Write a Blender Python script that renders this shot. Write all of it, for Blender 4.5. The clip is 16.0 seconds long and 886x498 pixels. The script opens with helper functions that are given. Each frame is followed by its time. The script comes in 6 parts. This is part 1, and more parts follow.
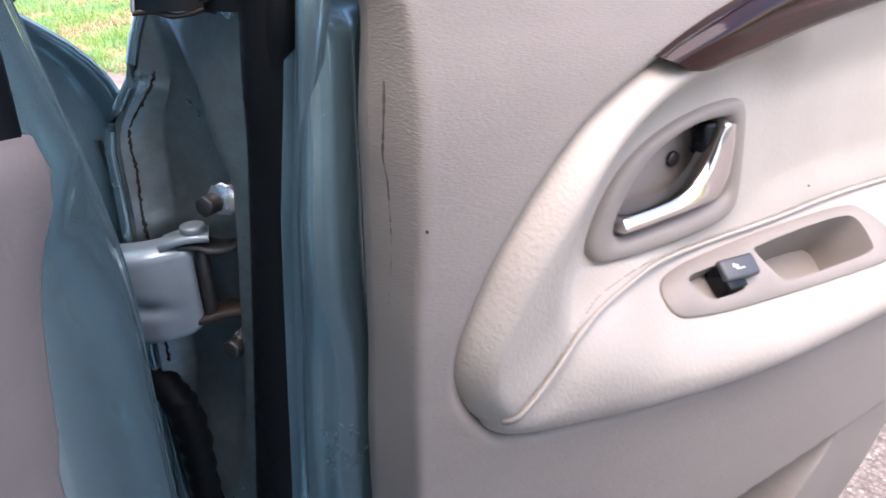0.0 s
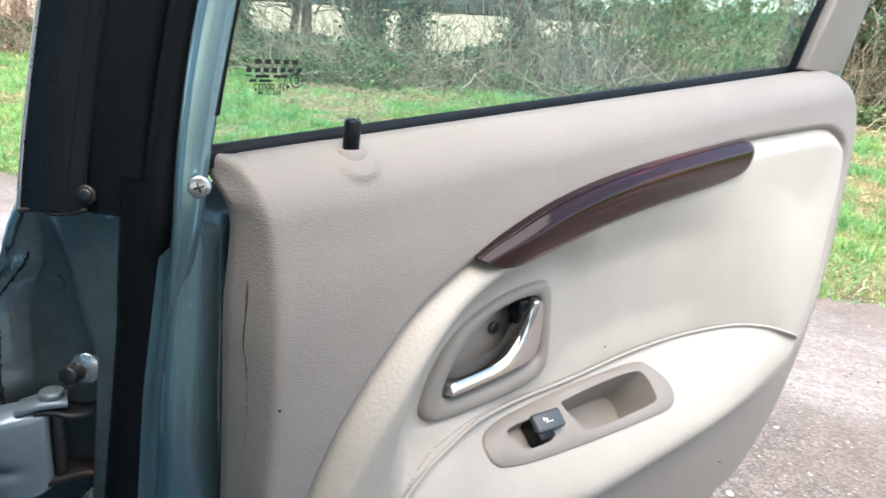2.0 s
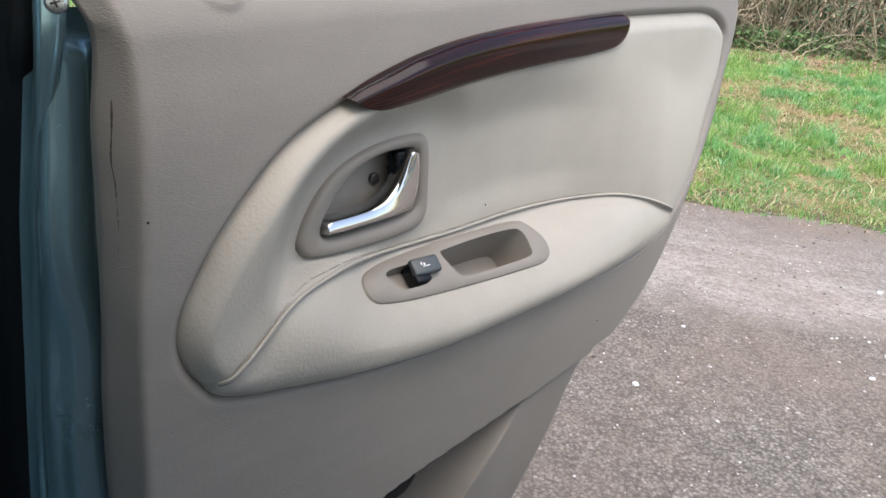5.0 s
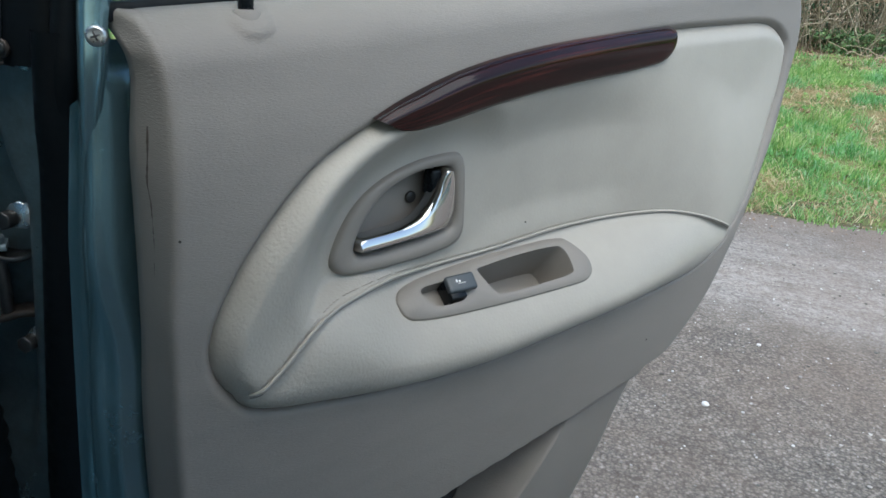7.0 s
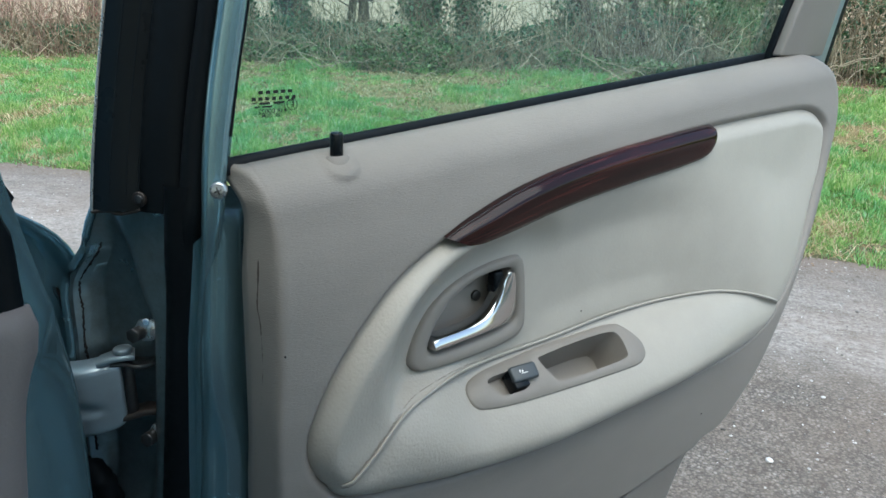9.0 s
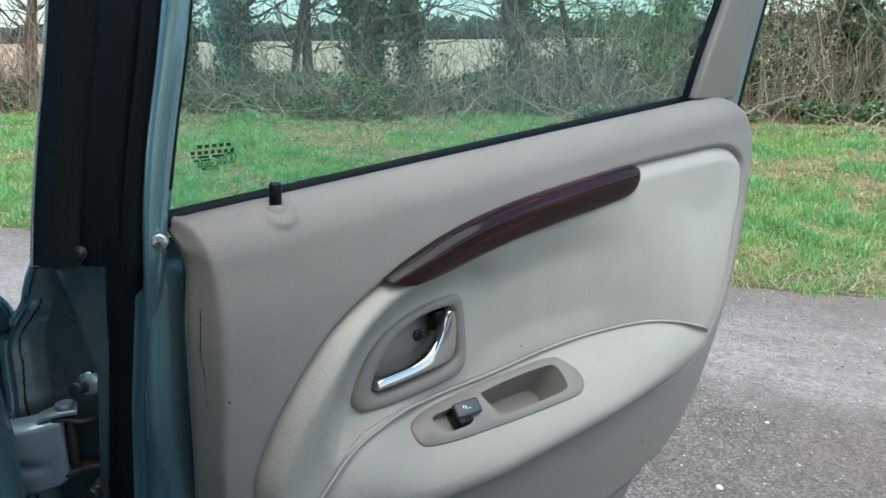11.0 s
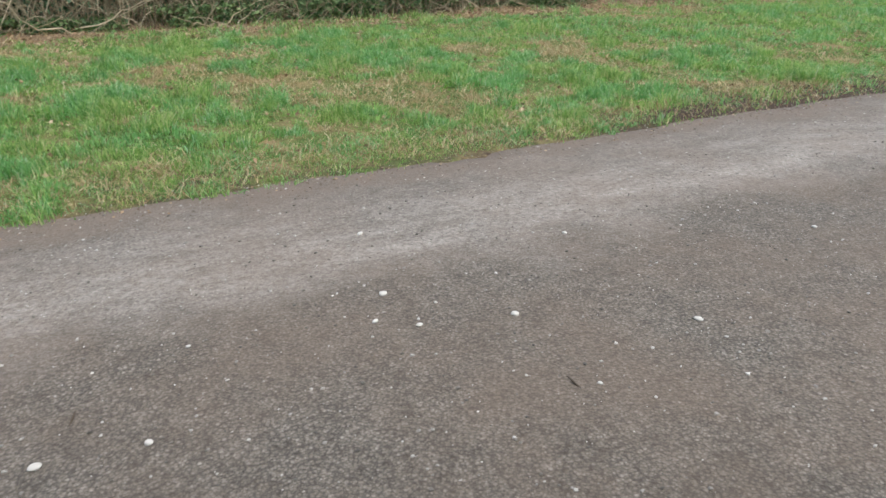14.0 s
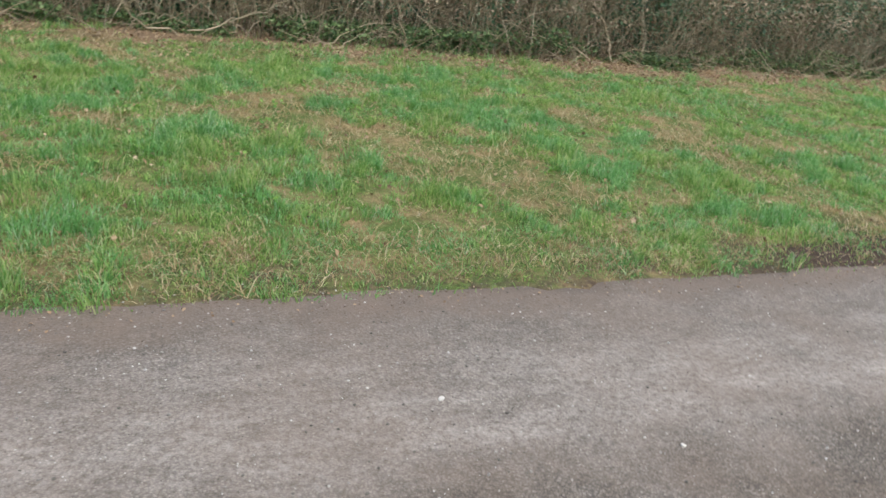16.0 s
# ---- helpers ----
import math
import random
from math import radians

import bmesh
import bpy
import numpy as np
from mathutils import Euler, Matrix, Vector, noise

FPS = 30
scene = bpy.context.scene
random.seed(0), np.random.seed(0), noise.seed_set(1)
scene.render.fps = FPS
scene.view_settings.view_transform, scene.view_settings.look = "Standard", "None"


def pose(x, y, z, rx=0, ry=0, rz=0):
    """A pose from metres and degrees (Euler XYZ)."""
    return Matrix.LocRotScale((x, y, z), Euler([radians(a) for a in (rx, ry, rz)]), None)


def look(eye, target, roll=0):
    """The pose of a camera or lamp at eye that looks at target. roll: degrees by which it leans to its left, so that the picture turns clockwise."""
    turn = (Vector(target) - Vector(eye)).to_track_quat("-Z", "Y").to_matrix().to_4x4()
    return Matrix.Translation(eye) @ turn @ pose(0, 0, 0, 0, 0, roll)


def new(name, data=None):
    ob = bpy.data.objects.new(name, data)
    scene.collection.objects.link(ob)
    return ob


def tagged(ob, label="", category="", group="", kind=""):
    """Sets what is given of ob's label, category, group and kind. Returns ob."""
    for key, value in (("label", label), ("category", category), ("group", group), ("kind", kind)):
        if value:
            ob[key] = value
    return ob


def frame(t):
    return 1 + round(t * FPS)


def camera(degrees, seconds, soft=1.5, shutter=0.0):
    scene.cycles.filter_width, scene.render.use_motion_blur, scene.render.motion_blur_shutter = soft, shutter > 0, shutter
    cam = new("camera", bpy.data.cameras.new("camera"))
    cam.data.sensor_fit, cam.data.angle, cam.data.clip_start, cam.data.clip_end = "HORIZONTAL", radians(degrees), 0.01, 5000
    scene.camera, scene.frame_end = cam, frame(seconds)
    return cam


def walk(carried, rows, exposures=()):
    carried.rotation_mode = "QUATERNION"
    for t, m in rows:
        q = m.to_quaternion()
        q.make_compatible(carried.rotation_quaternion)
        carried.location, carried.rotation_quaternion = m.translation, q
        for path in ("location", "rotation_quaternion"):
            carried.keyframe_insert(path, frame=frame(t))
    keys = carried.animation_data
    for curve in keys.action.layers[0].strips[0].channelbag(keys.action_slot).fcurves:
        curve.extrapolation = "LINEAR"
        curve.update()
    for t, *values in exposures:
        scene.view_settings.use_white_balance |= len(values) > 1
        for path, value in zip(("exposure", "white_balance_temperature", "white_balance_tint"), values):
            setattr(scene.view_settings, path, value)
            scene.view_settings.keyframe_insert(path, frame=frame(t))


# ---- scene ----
cam = camera(63.4, 16.0, shutter=0.25)
PATH = [
    (0, (-0.11, -0.303, 1.06), (0.743, 1.285, 0.194), -1.8),
    (0.5, (-0.103, -0.229, 1.052), (0.673, 1.419, 0.227), -1.1),
    (0.8, (-0.1, -0.213, 1.039), (0.546, 1.529, 0.299), -3.2),
    (1, (-0.099, -0.21, 1.053), (0.606, 1.515, 0.327), -0.8),
    (1.2, (-0.102, -0.236, 1.062), (0.75, 1.454, 0.415), 0.3),
    (1.3, (-0.101, -0.251, 1.068), (0.811, 1.415, 0.442), 0.6),
    (1.5, (-0.094, -0.273, 1.095), (0.894, 1.343, 0.453), 2.3),
    (1.7, (-0.103, -0.302, 1.108), (0.976, 1.268, 0.499), 2.9),
    (2, (-0.132, -0.344, 1.123), (1.11, 1.11, 0.537), 4.1),
    (2.5, (-0.157, -0.388, 1.131), (1.139, 1.021, 0.553), 4.8),
    (3, (-0.16, -0.418, 1.133), (1.165, 0.959, 0.543), 5.2),
    (3.5, (-0.16, -0.416, 1.123), (1.168, 0.944, 0.499), 4.3),
    (4, (-0.146, -0.414, 1.108), (1.187, 0.91, 0.422), 4.8),
    (4.5, (-0.13, -0.421, 1.087), (1.206, 0.878, 0.361), 5.0),
    (4.7, (-0.131, -0.415, 1.083), (1.213, 0.857, 0.325), 5.8),
    (6.8, (-0.098, -0.449, 1.086), (1.083, 0.981, 0.337), 3.8),
    (7, (-0.106, -0.439, 1.092), (1.075, 0.989, 0.34), 3.8),
    (7.5, (-0.117, -0.45, 1.108), (1.033, 1.018, 0.386), 3.0),
    (8, (-0.119, -0.466, 1.122), (0.99, 1.058, 0.453), 1.8),
    (8.5, (-0.131, -0.465, 1.126), (0.971, 1.067, 0.462), 1.6),
    (9, (-0.144, -0.466, 1.158), (0.944, 1.085, 0.516), 0.8),
    (9.2, (-0.138, -0.452, 1.164), (0.964, 1.088, 0.523), 0.9),
    (11.3, (-0.15, -0.494, 1.162), (1.107, 0.973, 0.647), -0.7),
    (11.5, (-0.15, -0.491, 1.159), (1.149, 0.932, 0.623), -0.7),
    (11.8, (-0.115, -0.464, 1.149), (1.278, 0.84, 0.551), 0.1),
    (12, (-0.067, -0.471, 1.144), (1.389, 0.751, 0.521), -0.4),
    (12.5, (0.019, -0.454, 1.12), (1.628, 0.508, 0.425), -0.1),
    (13, (0.129, -0.442, 1.083), (1.881, 0.176, 0.34), 0.9),
    (13.5, (0.17, -0.464, 1.083), (1.982, -0.12, 0.311), 1.4),
    (14, (0.195, -0.455, 1.069), (2.04, -0.284, 0.316), -0.7),
    (14.5, (0.33, -0.339, 1.084), (2.196, -0.249, 0.372), -2.2),
    (15, (0.565, -0.148, 1.110), (2.467, -0.032, 0.503), -3.9),
    (15.2, (0.617, -0.153, 1.146), (2.51, -0.016, 0.516), -2.1),
    (15.4, (0.652, -0.162, 1.18), (2.534, 0.004, 0.525), 1.1),
    (15.5, (0.688, -0.185, 1.203), (2.562, 0.015, 0.535), 1.3),
    (16, (0.790, -0.190, 1.445), (2.616, 0.149, 0.709), 7.3),
]
EXPOSURES = [
    (0, 2.36, 6900, 26), (0.5, 2.40, 6850, 28), (1, 2.64, 6750, 24), (1.5, 2.55, 6750, 24), (2, 2.00, 6800, 11), (2.5, 1.78, 6850, 10), (3, 1.68, 6900, 11),
    (3.5, 1.62, 6950, 9), (4.5, 1.49, 6980, 12), (7, 0.98, 6200, 3), (8, 1.04, 6100, -1), (9, 1.13, 6200, 0), (11.5, 1.09, 6140, 2), (12.5, 0.80, 6770, 2), (13.5, 0.57, 7020, 6), (14.5, 0.62, 7160, 6), (15, 0.61, 7140, 4), (16, 0.57, 7120, 8),
]
walk(cam, [(t, look(eye, target, roll)) for t, eye, target, roll in PATH], EXPOSURES)

# ---- world and light ----
world = bpy.data.worlds.new("overcast_sky")
scene.world = world
world.use_nodes = True
wn = world.node_tree.nodes
sky = wn.new("ShaderNodeTexSky")
sky.sky_type = "NISHITA"
sky.sun_disc = False
sky.sun_elevation = radians(65.5)
sky.sun_rotation = radians(206)
sky.air_density, sky.dust_density, sky.ozone_density = 1.0, 2.0, 1.0
world.node_tree.links.new(sky.outputs["Color"], wn["Background"].inputs["Color"])
wn["Background"].inputs["Strength"].default_value = 0.15
sun = new("sun", bpy.data.lights.new("sun", "SUN"))
sun.data.energy, sun.data.angle, sun.data.color = 1.5, radians(85), (1.0, 0.97, 0.92)
sun.matrix_world = look((-1.7, -3.5, 8.6), (0, 0, 0))

# ---- materials ----


def material(name, build):
    m = bpy.data.materials.new(name)
    m.use_nodes = True
    build(m.node_tree, m.node_tree.nodes["Principled BSDF"])
    return m


def node(tree, kind, links=None, **values):
    n = tree.nodes.new(kind)
    for key, value in values.items():
        n.inputs[key.replace("_", " ")].default_value = value
    for key, out in (links or {}).items():
        tree.links.new(out, n.inputs[key])
    return n


def coords(tree, scale=1.0):
    c = tree.nodes.new("ShaderNodeTexCoord")
    m = node(tree, "ShaderNodeMapping", {"Vector": c.outputs["Object"]})
    m.inputs["Scale"].default_value = (scale,) * 3 if isinstance(scale, (int, float)) else scale
    return m.outputs["Vector"]


def noise_tex(tree, vec, scale, detail=4.0, rough=0.55):
    return node(tree, "ShaderNodeTexNoise", {"Vector": vec}, Scale=scale, Detail=detail, Roughness=rough).outputs["Fac"]


def ramp(tree, fac, stops):
    r = tree.nodes.new("ShaderNodeValToRGB")
    tree.links.new(fac, r.inputs["Fac"])
    while len(r.color_ramp.elements) < len(stops):
        r.color_ramp.elements.new(0.5)
    for e, (p, c) in zip(r.color_ramp.elements, stops):
        e.position, e.color = p, (*c, 1) if len(c) == 3 else c
    return r.outputs["Color"]


def mixed(tree, fac, a, b, mode="MIX"):
    m = tree.nodes.new("ShaderNodeMix")
    m.data_type, m.blend_type = "RGBA", mode
    for socket, value in ((m.inputs["Factor"], fac), (m.inputs[6], a), (m.inputs[7], b)):
        if isinstance(value, (int, float)):
            socket.default_value = value
        elif isinstance(value, tuple):
            socket.default_value = (*value, 1)
        else:
            tree.links.new(value, socket)
    return m.outputs[2]


def bumped(tree, bsdf, height, strength, distance):
    b = node(tree, "ShaderNodeBump", {"Height": height}, Strength=strength, Distance=distance)
    tree.links.new(b.outputs["Normal"], bsdf.inputs["Normal"])


def moulded(color, grain, depth, rough, streak=1.0, worn=None):
    """Grained vinyl or leather: fine grain, faint smudges."""
    def build(t, b):
        v = coords(t, (1.0, 1.0, streak))
        cells = node(t, "ShaderNodeTexVoronoi", {"Vector": v}, Scale=grain)
        cells.feature = "SMOOTH_F1"
        fine = noise_tex(t, v, grain * 1.4, 3.0)
        height = mixed(t, 0.5, cells.outputs["Distance"], fine)
        smudge = noise_tex(t, v, 9.0, 5.0, 0.65)
        dark = tuple(c * 0.86 for c in color)
        col = mixed(t, ramp(t, smudge, [(0.35, (0, 0, 0)), (0.72, (1, 1, 1))]), dark, color)
        col = mixed(t, ramp(t, noise_tex(t, v, 60.0, 4.0), [(0.3, (0, 0, 0)), (0.8, (0.25, 0.25, 0.25))]), col, tuple(c * 0.93 for c in color))
        t.links.new(col, b.inputs["Base Color"])
        t.links.new(ramp(t, smudge, [(0.3, (rough - 0.06,) * 3), (0.7, (rough + 0.08,) * 3)]), b.inputs["Roughness"])
        b.inputs["Specular IOR Level"].default_value = 0.35
        bumped(t, b, height, 0.8, depth)
        if worn:
            away = node(t, "ShaderNodeSeparateXYZ", {"Vector": coords(t)})
            smooth = ramp(t, node_range(t, away.outputs["X"], *worn), [(0.0, (0.95,) * 3), (1.0, (0.3,) * 3)])
            t.links.new(smooth, b.inputs["Normal"].links[0].from_node.inputs["Strength"])
    return build


def plain(color, rough, metal=0.0, spots=0.0, scale=30.0, bump=0.0, coat=0.0, spec=0.5):
    def build(t, b):
        v = coords(t)
        f = noise_tex(t, v, scale, 5.0, 0.6)
        low = tuple(c * (1 - spots) for c in color)
        t.links.new(mixed(t, f, low, color), b.inputs["Base Color"])
        t.links.new(ramp(t, noise_tex(t, v, scale * 2.3, 3.0), [(0.3, (rough * 0.8,) * 3), (0.7, (min(1, rough * 1.25),) * 3)]), b.inputs["Roughness"])
        b.inputs["Metallic"].default_value = metal
        b.inputs["Coat Weight"].default_value = coat
        b.inputs["Specular IOR Level"].default_value = spec
        if bump:
            bumped(t, b, f, 0.5, bump)
    return build


def car_paint(color, dirt, low=0.50, high=0.72, soil=(0.07, 0.062, 0.052)):
    """Metallic teal paint, with a film of road dust in patches."""
    def build(t, b):
        v = coords(t)
        flake = noise_tex(t, v, 900.0, 2.0)
        base = mixed(t, flake, tuple(c * 0.85 for c in color), color)
        film = ramp(t, noise_tex(t, v, 11.0, 8.0, 0.72), [(low, (0, 0, 0)), (high, (dirt,) * 3)])
        t.links.new(mixed(t, film, base, soil), b.inputs["Base Color"])
        b.inputs["Metallic"].default_value = 0.72
        t.links.new(ramp(t, film, [(0.0, (0.24,) * 3), (0.5, (0.45,) * 3)]), b.inputs["Roughness"])
        b.inputs["Coat Weight"].default_value = 0.8
        b.inputs["Coat Roughness"].default_value = 0.07
    return build


def walnut(t, b):
    """Straight dark grain along the strip, under clear varnish."""
    uv = t.nodes.new("ShaderNodeUVMap")
    v = node(t, "ShaderNodeMapping", {"Vector": uv.outputs["UV"]})
    v.inputs["Scale"].default_value = (4.0, 190.0, 1.0)
    lines = noise_tex(t, v.outputs["Vector"], 1.6, 7.0, 0.7)
    v2 = node(t, "ShaderNodeMapping", {"Vector": uv.outputs["UV"]})
    v2.inputs["Scale"].default_value = (5.0, 26.0, 1.0)
    bands = noise_tex(t, v2.outputs["Vector"], 1.5, 3.0)
    grain = mixed(t, 0.3, lines, bands)
    col = ramp(t, grain, [(0.34, (0.004, 0.002, 0.002)), (0.49, (0.014, 0.004, 0.004)), (0.58, (0.040, 0.009, 0.008)), (0.70, (0.10, 0.026, 0.019))])
    t.links.new(col, b.inputs["Base Color"])
    b.inputs["Roughness"].default_value = 0.06
    b.inputs["Specular IOR Level"].default_value = 0.28


def chrome(t, b):
    f = noise_tex(t, coords(t), 120.0, 4.0)
    t.links.new(ramp(t, f, [(0.35, (0.06,) * 3), (0.7, (0.12,) * 3)]), b.inputs["Roughness"])
    b.inputs["Base Color"].default_value = (0.62, 0.605, 0.59, 1)
    b.inputs["Metallic"].default_value = 1.0


def tinted_glass(t, b):
    b.inputs["Base Color"].default_value = (0.62, 0.82, 0.80, 1)
    b.inputs["Roughness"].default_value = 0.0
    b.inputs["IOR"].default_value = 1.45
    t.links.new(ramp(t, noise_tex(t, coords(t), 4.0, 4.0), [(0.3, (0.99,) * 3), (0.7, (0.975,) * 3)]), b.inputs["Transmission Weight"])


def asphalt(t, b):
    """Worn chippings: patchy dusty wheel track, brown earth, single bright stones."""
    v = coords(t)
    chips = node(t, "ShaderNodeTexVoronoi", {"Vector": v}, Scale=112.0, Randomness=1.0)
    grey = ramp(t, chips.outputs["Color"], [(0.05, (0.066, 0.060, 0.052)), (0.35, (0.134, 0.118, 0.101)), (0.62, (0.200, 0.178, 0.155)), (0.86, (0.285, 0.261, 0.234)), (1.0, (0.48, 0.45, 0.415))])
    fine = node(t, "ShaderNodeTexVoronoi", {"Vector": v}, Scale=260.0, Randomness=1.0)
    grey = mixed(t, 0.38, grey, ramp(t, fine.outputs["Color"], [(0.1, (0.07, 0.063, 0.055)), (0.6, (0.19, 0.172, 0.152)), (1.0, (0.46, 0.43, 0.40))]))
    big = node(t, "ShaderNodeTexVoronoi", {"Vector": v}, Scale=42.0, Randomness=1.0)
    grey = mixed(t, ramp(t, big.outputs["Color"], [(0.2, (0, 0, 0)), (0.9, (0.18,) * 3)]), grey, (0.21, 0.19, 0.17))
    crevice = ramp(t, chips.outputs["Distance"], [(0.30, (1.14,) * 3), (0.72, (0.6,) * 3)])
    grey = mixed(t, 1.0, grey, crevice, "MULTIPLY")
    mottle = ramp(t, noise_tex(t, v, 9.0, 8.0, 0.8), [(0.35, (0.66, 0.64, 0.61)), (0.65, (1.22, 1.20, 1.17))])
    grey = mixed(t, 1.0, grey, mottle, "MULTIPLY")
    earth = ramp(t, noise_tex(t, v, 1.3, 7.0, 0.66), [(0.38, (0, 0, 0)), (0.60, (0.75,) * 3)])
    col = mixed(t, earth, grey, mixed(t, 0.6, grey, (0.185, 0.138, 0.105)))
    sep = node(t, "ShaderNodeSeparateXYZ", {"Vector": v})
    wob = node(t, "ShaderNodeMath", {0: noise_tex(t, v, 0.9, 5.0, 0.65)})
    wob.operation, wob.inputs[1].default_value = "MULTIPLY_ADD", 1.3
    t.links.new(sep.outputs["Y"], wob.inputs[2])
    track = ramp(t, node_range(t, wob.outputs[0], 2.3, 4.3), [(0.14, (0, 0, 0)), (0.36, (1, 1, 1)), (0.52, (0.75,) * 3), (0.82, (0.12,) * 3)])
    grit = ramp(t, noise_tex(t, v, 34.0, 7.0, 0.8), [(0.35, (0.1,) * 3), (0.62, (1, 1, 1))])
    streak = ramp(t, noise_tex(t, coords(t, (0.85, 1.9, 1.0)), 2.1, 8.0, 0.72), [(0.36, (0.25,) * 3), (0.53, (0.6,) * 3), (0.70, (1, 1, 1))])
    dust = mixed(t, 1.0, mixed(t, 1.0, track, grit, "MULTIPLY"), streak, "MULTIPLY")
    col = mixed(t, mixed(t, 1.0, dust, (0.8, 0.8, 0.8), "MULTIPLY"), col, (0.60, 0.55, 0.51))
    mud = ramp(t, node_range(t, wob.outputs[0], 3.7, 4.2), [(0.10, (0, 0, 0)), (0.55, (0.92,) * 3)])
    col = mixed(t, mixed(t, 1.0, mud, ramp(t, noise_tex(t, v, 5.0, 6.0, 0.7), [(0.35, (0.35,) * 3), (0.6, (1, 1, 1))]), "MULTIPLY"), col, mixed(t, noise_tex(t, v, 60.0, 5.0, 0.7), (0.11, 0.082, 0.064), (0.29, 0.232, 0.19)))
    t.links.new(col, b.inputs["Base Color"])
    b.inputs["Roughness"].default_value = 0.85
    bumped(t, b, mixed(t, 0.5, chips.outputs["Distance"], noise_tex(t, v, 140.0, 4.0)), 0.9, 0.006)


def node_range(t, value, low, high):
    m = node(t, "ShaderNodeMapRange", {"Value": value})
    m.inputs["From Min"].default_value, m.inputs["From Max"].default_value = low, high
    return m.outputs["Result"]


def turf(t, b):
    """Verge soil under the grass, dead leaves towards the hedge, stubble in the field beyond."""
    v = coords(t)
    patch = noise_tex(t, v, 1.7, 8.0, 0.72)
    fine = noise_tex(t, v, 26.0, 6.0, 0.7)
    green = ramp(t, fine, [(0.25, (0.04, 0.065, 0.02)), (0.55, (0.11, 0.18, 0.05)), (0.8, (0.26, 0.27, 0.11))])
    straw = ramp(t, fine, [(0.25, (0.15, 0.11, 0.06)), (0.6, (0.36, 0.28, 0.15)), (0.85, (0.52, 0.42, 0.25))])
    col = mixed(t, ramp(t, patch, [(0.46, (0, 0, 0)), (0.62, (1, 1, 1))]), green, straw)
    sep = node(t, "ShaderNodeSeparateXYZ", {"Vector": v})
    wob = node(t, "ShaderNodeMath", {0: noise_tex(t, v, 0.8, 4.0, 0.6)})
    wob.operation, wob.inputs[1].default_value = "MULTIPLY_ADD", 2.0
    t.links.new(sep.outputs["Y"], wob.inputs[2])
    litter = ramp(t, fine, [(0.25, (0.12, 0.085, 0.055)), (0.6, (0.30, 0.215, 0.14)), (0.85, (0.52, 0.39, 0.27))])
    col = mixed(t, node_range(t, wob.outputs[0], 10.3, 11.3), col, litter)
    soil = node_range(t, wob.outputs[0], 4.95, 4.35)
    soil = mixed(t, 1.0, soil, ramp(t, noise_tex(t, v, 6.0, 7.0, 0.75), [(0.42, (0, 0, 0)), (0.56, (1, 1, 1))]), "MULTIPLY")
    col = mixed(t, soil, col, ramp(t, fine, [(0.3, (0.07, 0.052, 0.04)), (0.7, (0.17, 0.125, 0.09))]))
    rut = mixed(t, 1.0, node_range(t, wob.outputs[0], 5.15, 4.75), node_range(t, sep.outputs["X"], 3.4, 4.4), "MULTIPLY")
    rut = mixed(t, 1.0, rut, node_range(t, sep.outputs["X"], 9.5, 8.0), "MULTIPLY")
    col = mixed(t, rut, col, ramp(t, fine, [(0.3, (0.05, 0.037, 0.03)), (0.7, (0.12, 0.088, 0.068))]))
    stubble = ramp(t, noise_tex(t, v, 0.25, 5.0), [(0.3, (0.38, 0.285, 0.19)), (0.7, (0.50, 0.385, 0.265))])
    col = mixed(t, node_range(t, sep.outputs["Y"], 17.0, 19.0), col, stubble)
    t.links.new(col, b.inputs["Base Color"])
    b.inputs["Roughness"].default_value = 0.95
    b.inputs["Specular IOR Level"].default_value = 0.15
    bumped(t, b, fine, 0.8, 0.03)


def varied(stops, rough, spec=0.3, sheen=0.0, other=None):
    """A colour of its own for every blade, leaf or stem, and a second hue in patches."""
    def build(t, b):
        g = t.nodes.new("ShaderNodeNewGeometry")
        c = ramp(t, g.outputs["Random Per Island"], stops)
        if other:
            hue = ramp(t, noise_tex(t, coords(t), 1.9, 6.0, 0.7), [(0.46, (0, 0, 0)), (0.55, (0.95,) * 3)])
            c = mixed(t, hue, c, mixed(t, 1.0, c, other, "MULTIPLY"))
        f = noise_tex(t, coords(t), 4.6 if other else 3.4, 6.0, 0.68)
        t.links.new(mixed(t, ramp(t, f, [(0.38, (0.0,) * 3), (0.66, (0.55 if other else 0.45,) * 3)]), c, tuple(x * 0.55 for x in stops[0][1])), b.inputs["Base Color"])
        b.inputs["Roughness"].default_value = rough
        b.inputs["Specular IOR Level"].default_value = spec
        if sheen:
            thin = node(t, "ShaderNodeBsdfTranslucent", {"Color": c})
            both = node(t, "ShaderNodeMixShader", {1: b.outputs[0], 2: thin.outputs[0]}, Fac=sheen)
            t.links.new(both.outputs[0], t.nodes["Material Output"].inputs["Surface"])
    return build


CARD = material("grained_vinyl_card", moulded((0.238, 0.219, 0.197), 400.0, 0.0005, 0.55, 3.0))
TRIM = material("smooth_warm_grey_trim", moulded((0.23, 0.2, 0.188), 420.0, 0.0003, 0.5))
PAD = material("pale_leather", moulded((0.388, 0.365, 0.318), 390.0, 0.0006, 0.42, 1.0, (0.10, 0.34)))
INSERT_PLASTIC = material("smooth_taupe_plastic", moulded((0.245, 0.225, 0.2), 900.0, 0.0002, 0.5))
PAINT = material("teal_metallic_paint", car_paint((0.24, 0.41, 0.47), 0.16, 0.45, 0.80))
# Grimy copy of the body paint, its soil also darkened for the recess's shade.
GRIMY_SHADED = material("grimy_shaded_teal_paint", car_paint((0.25, 0.335, 0.36), 0.8, 0.34, 0.70, (0.085, 0.083, 0.078)))
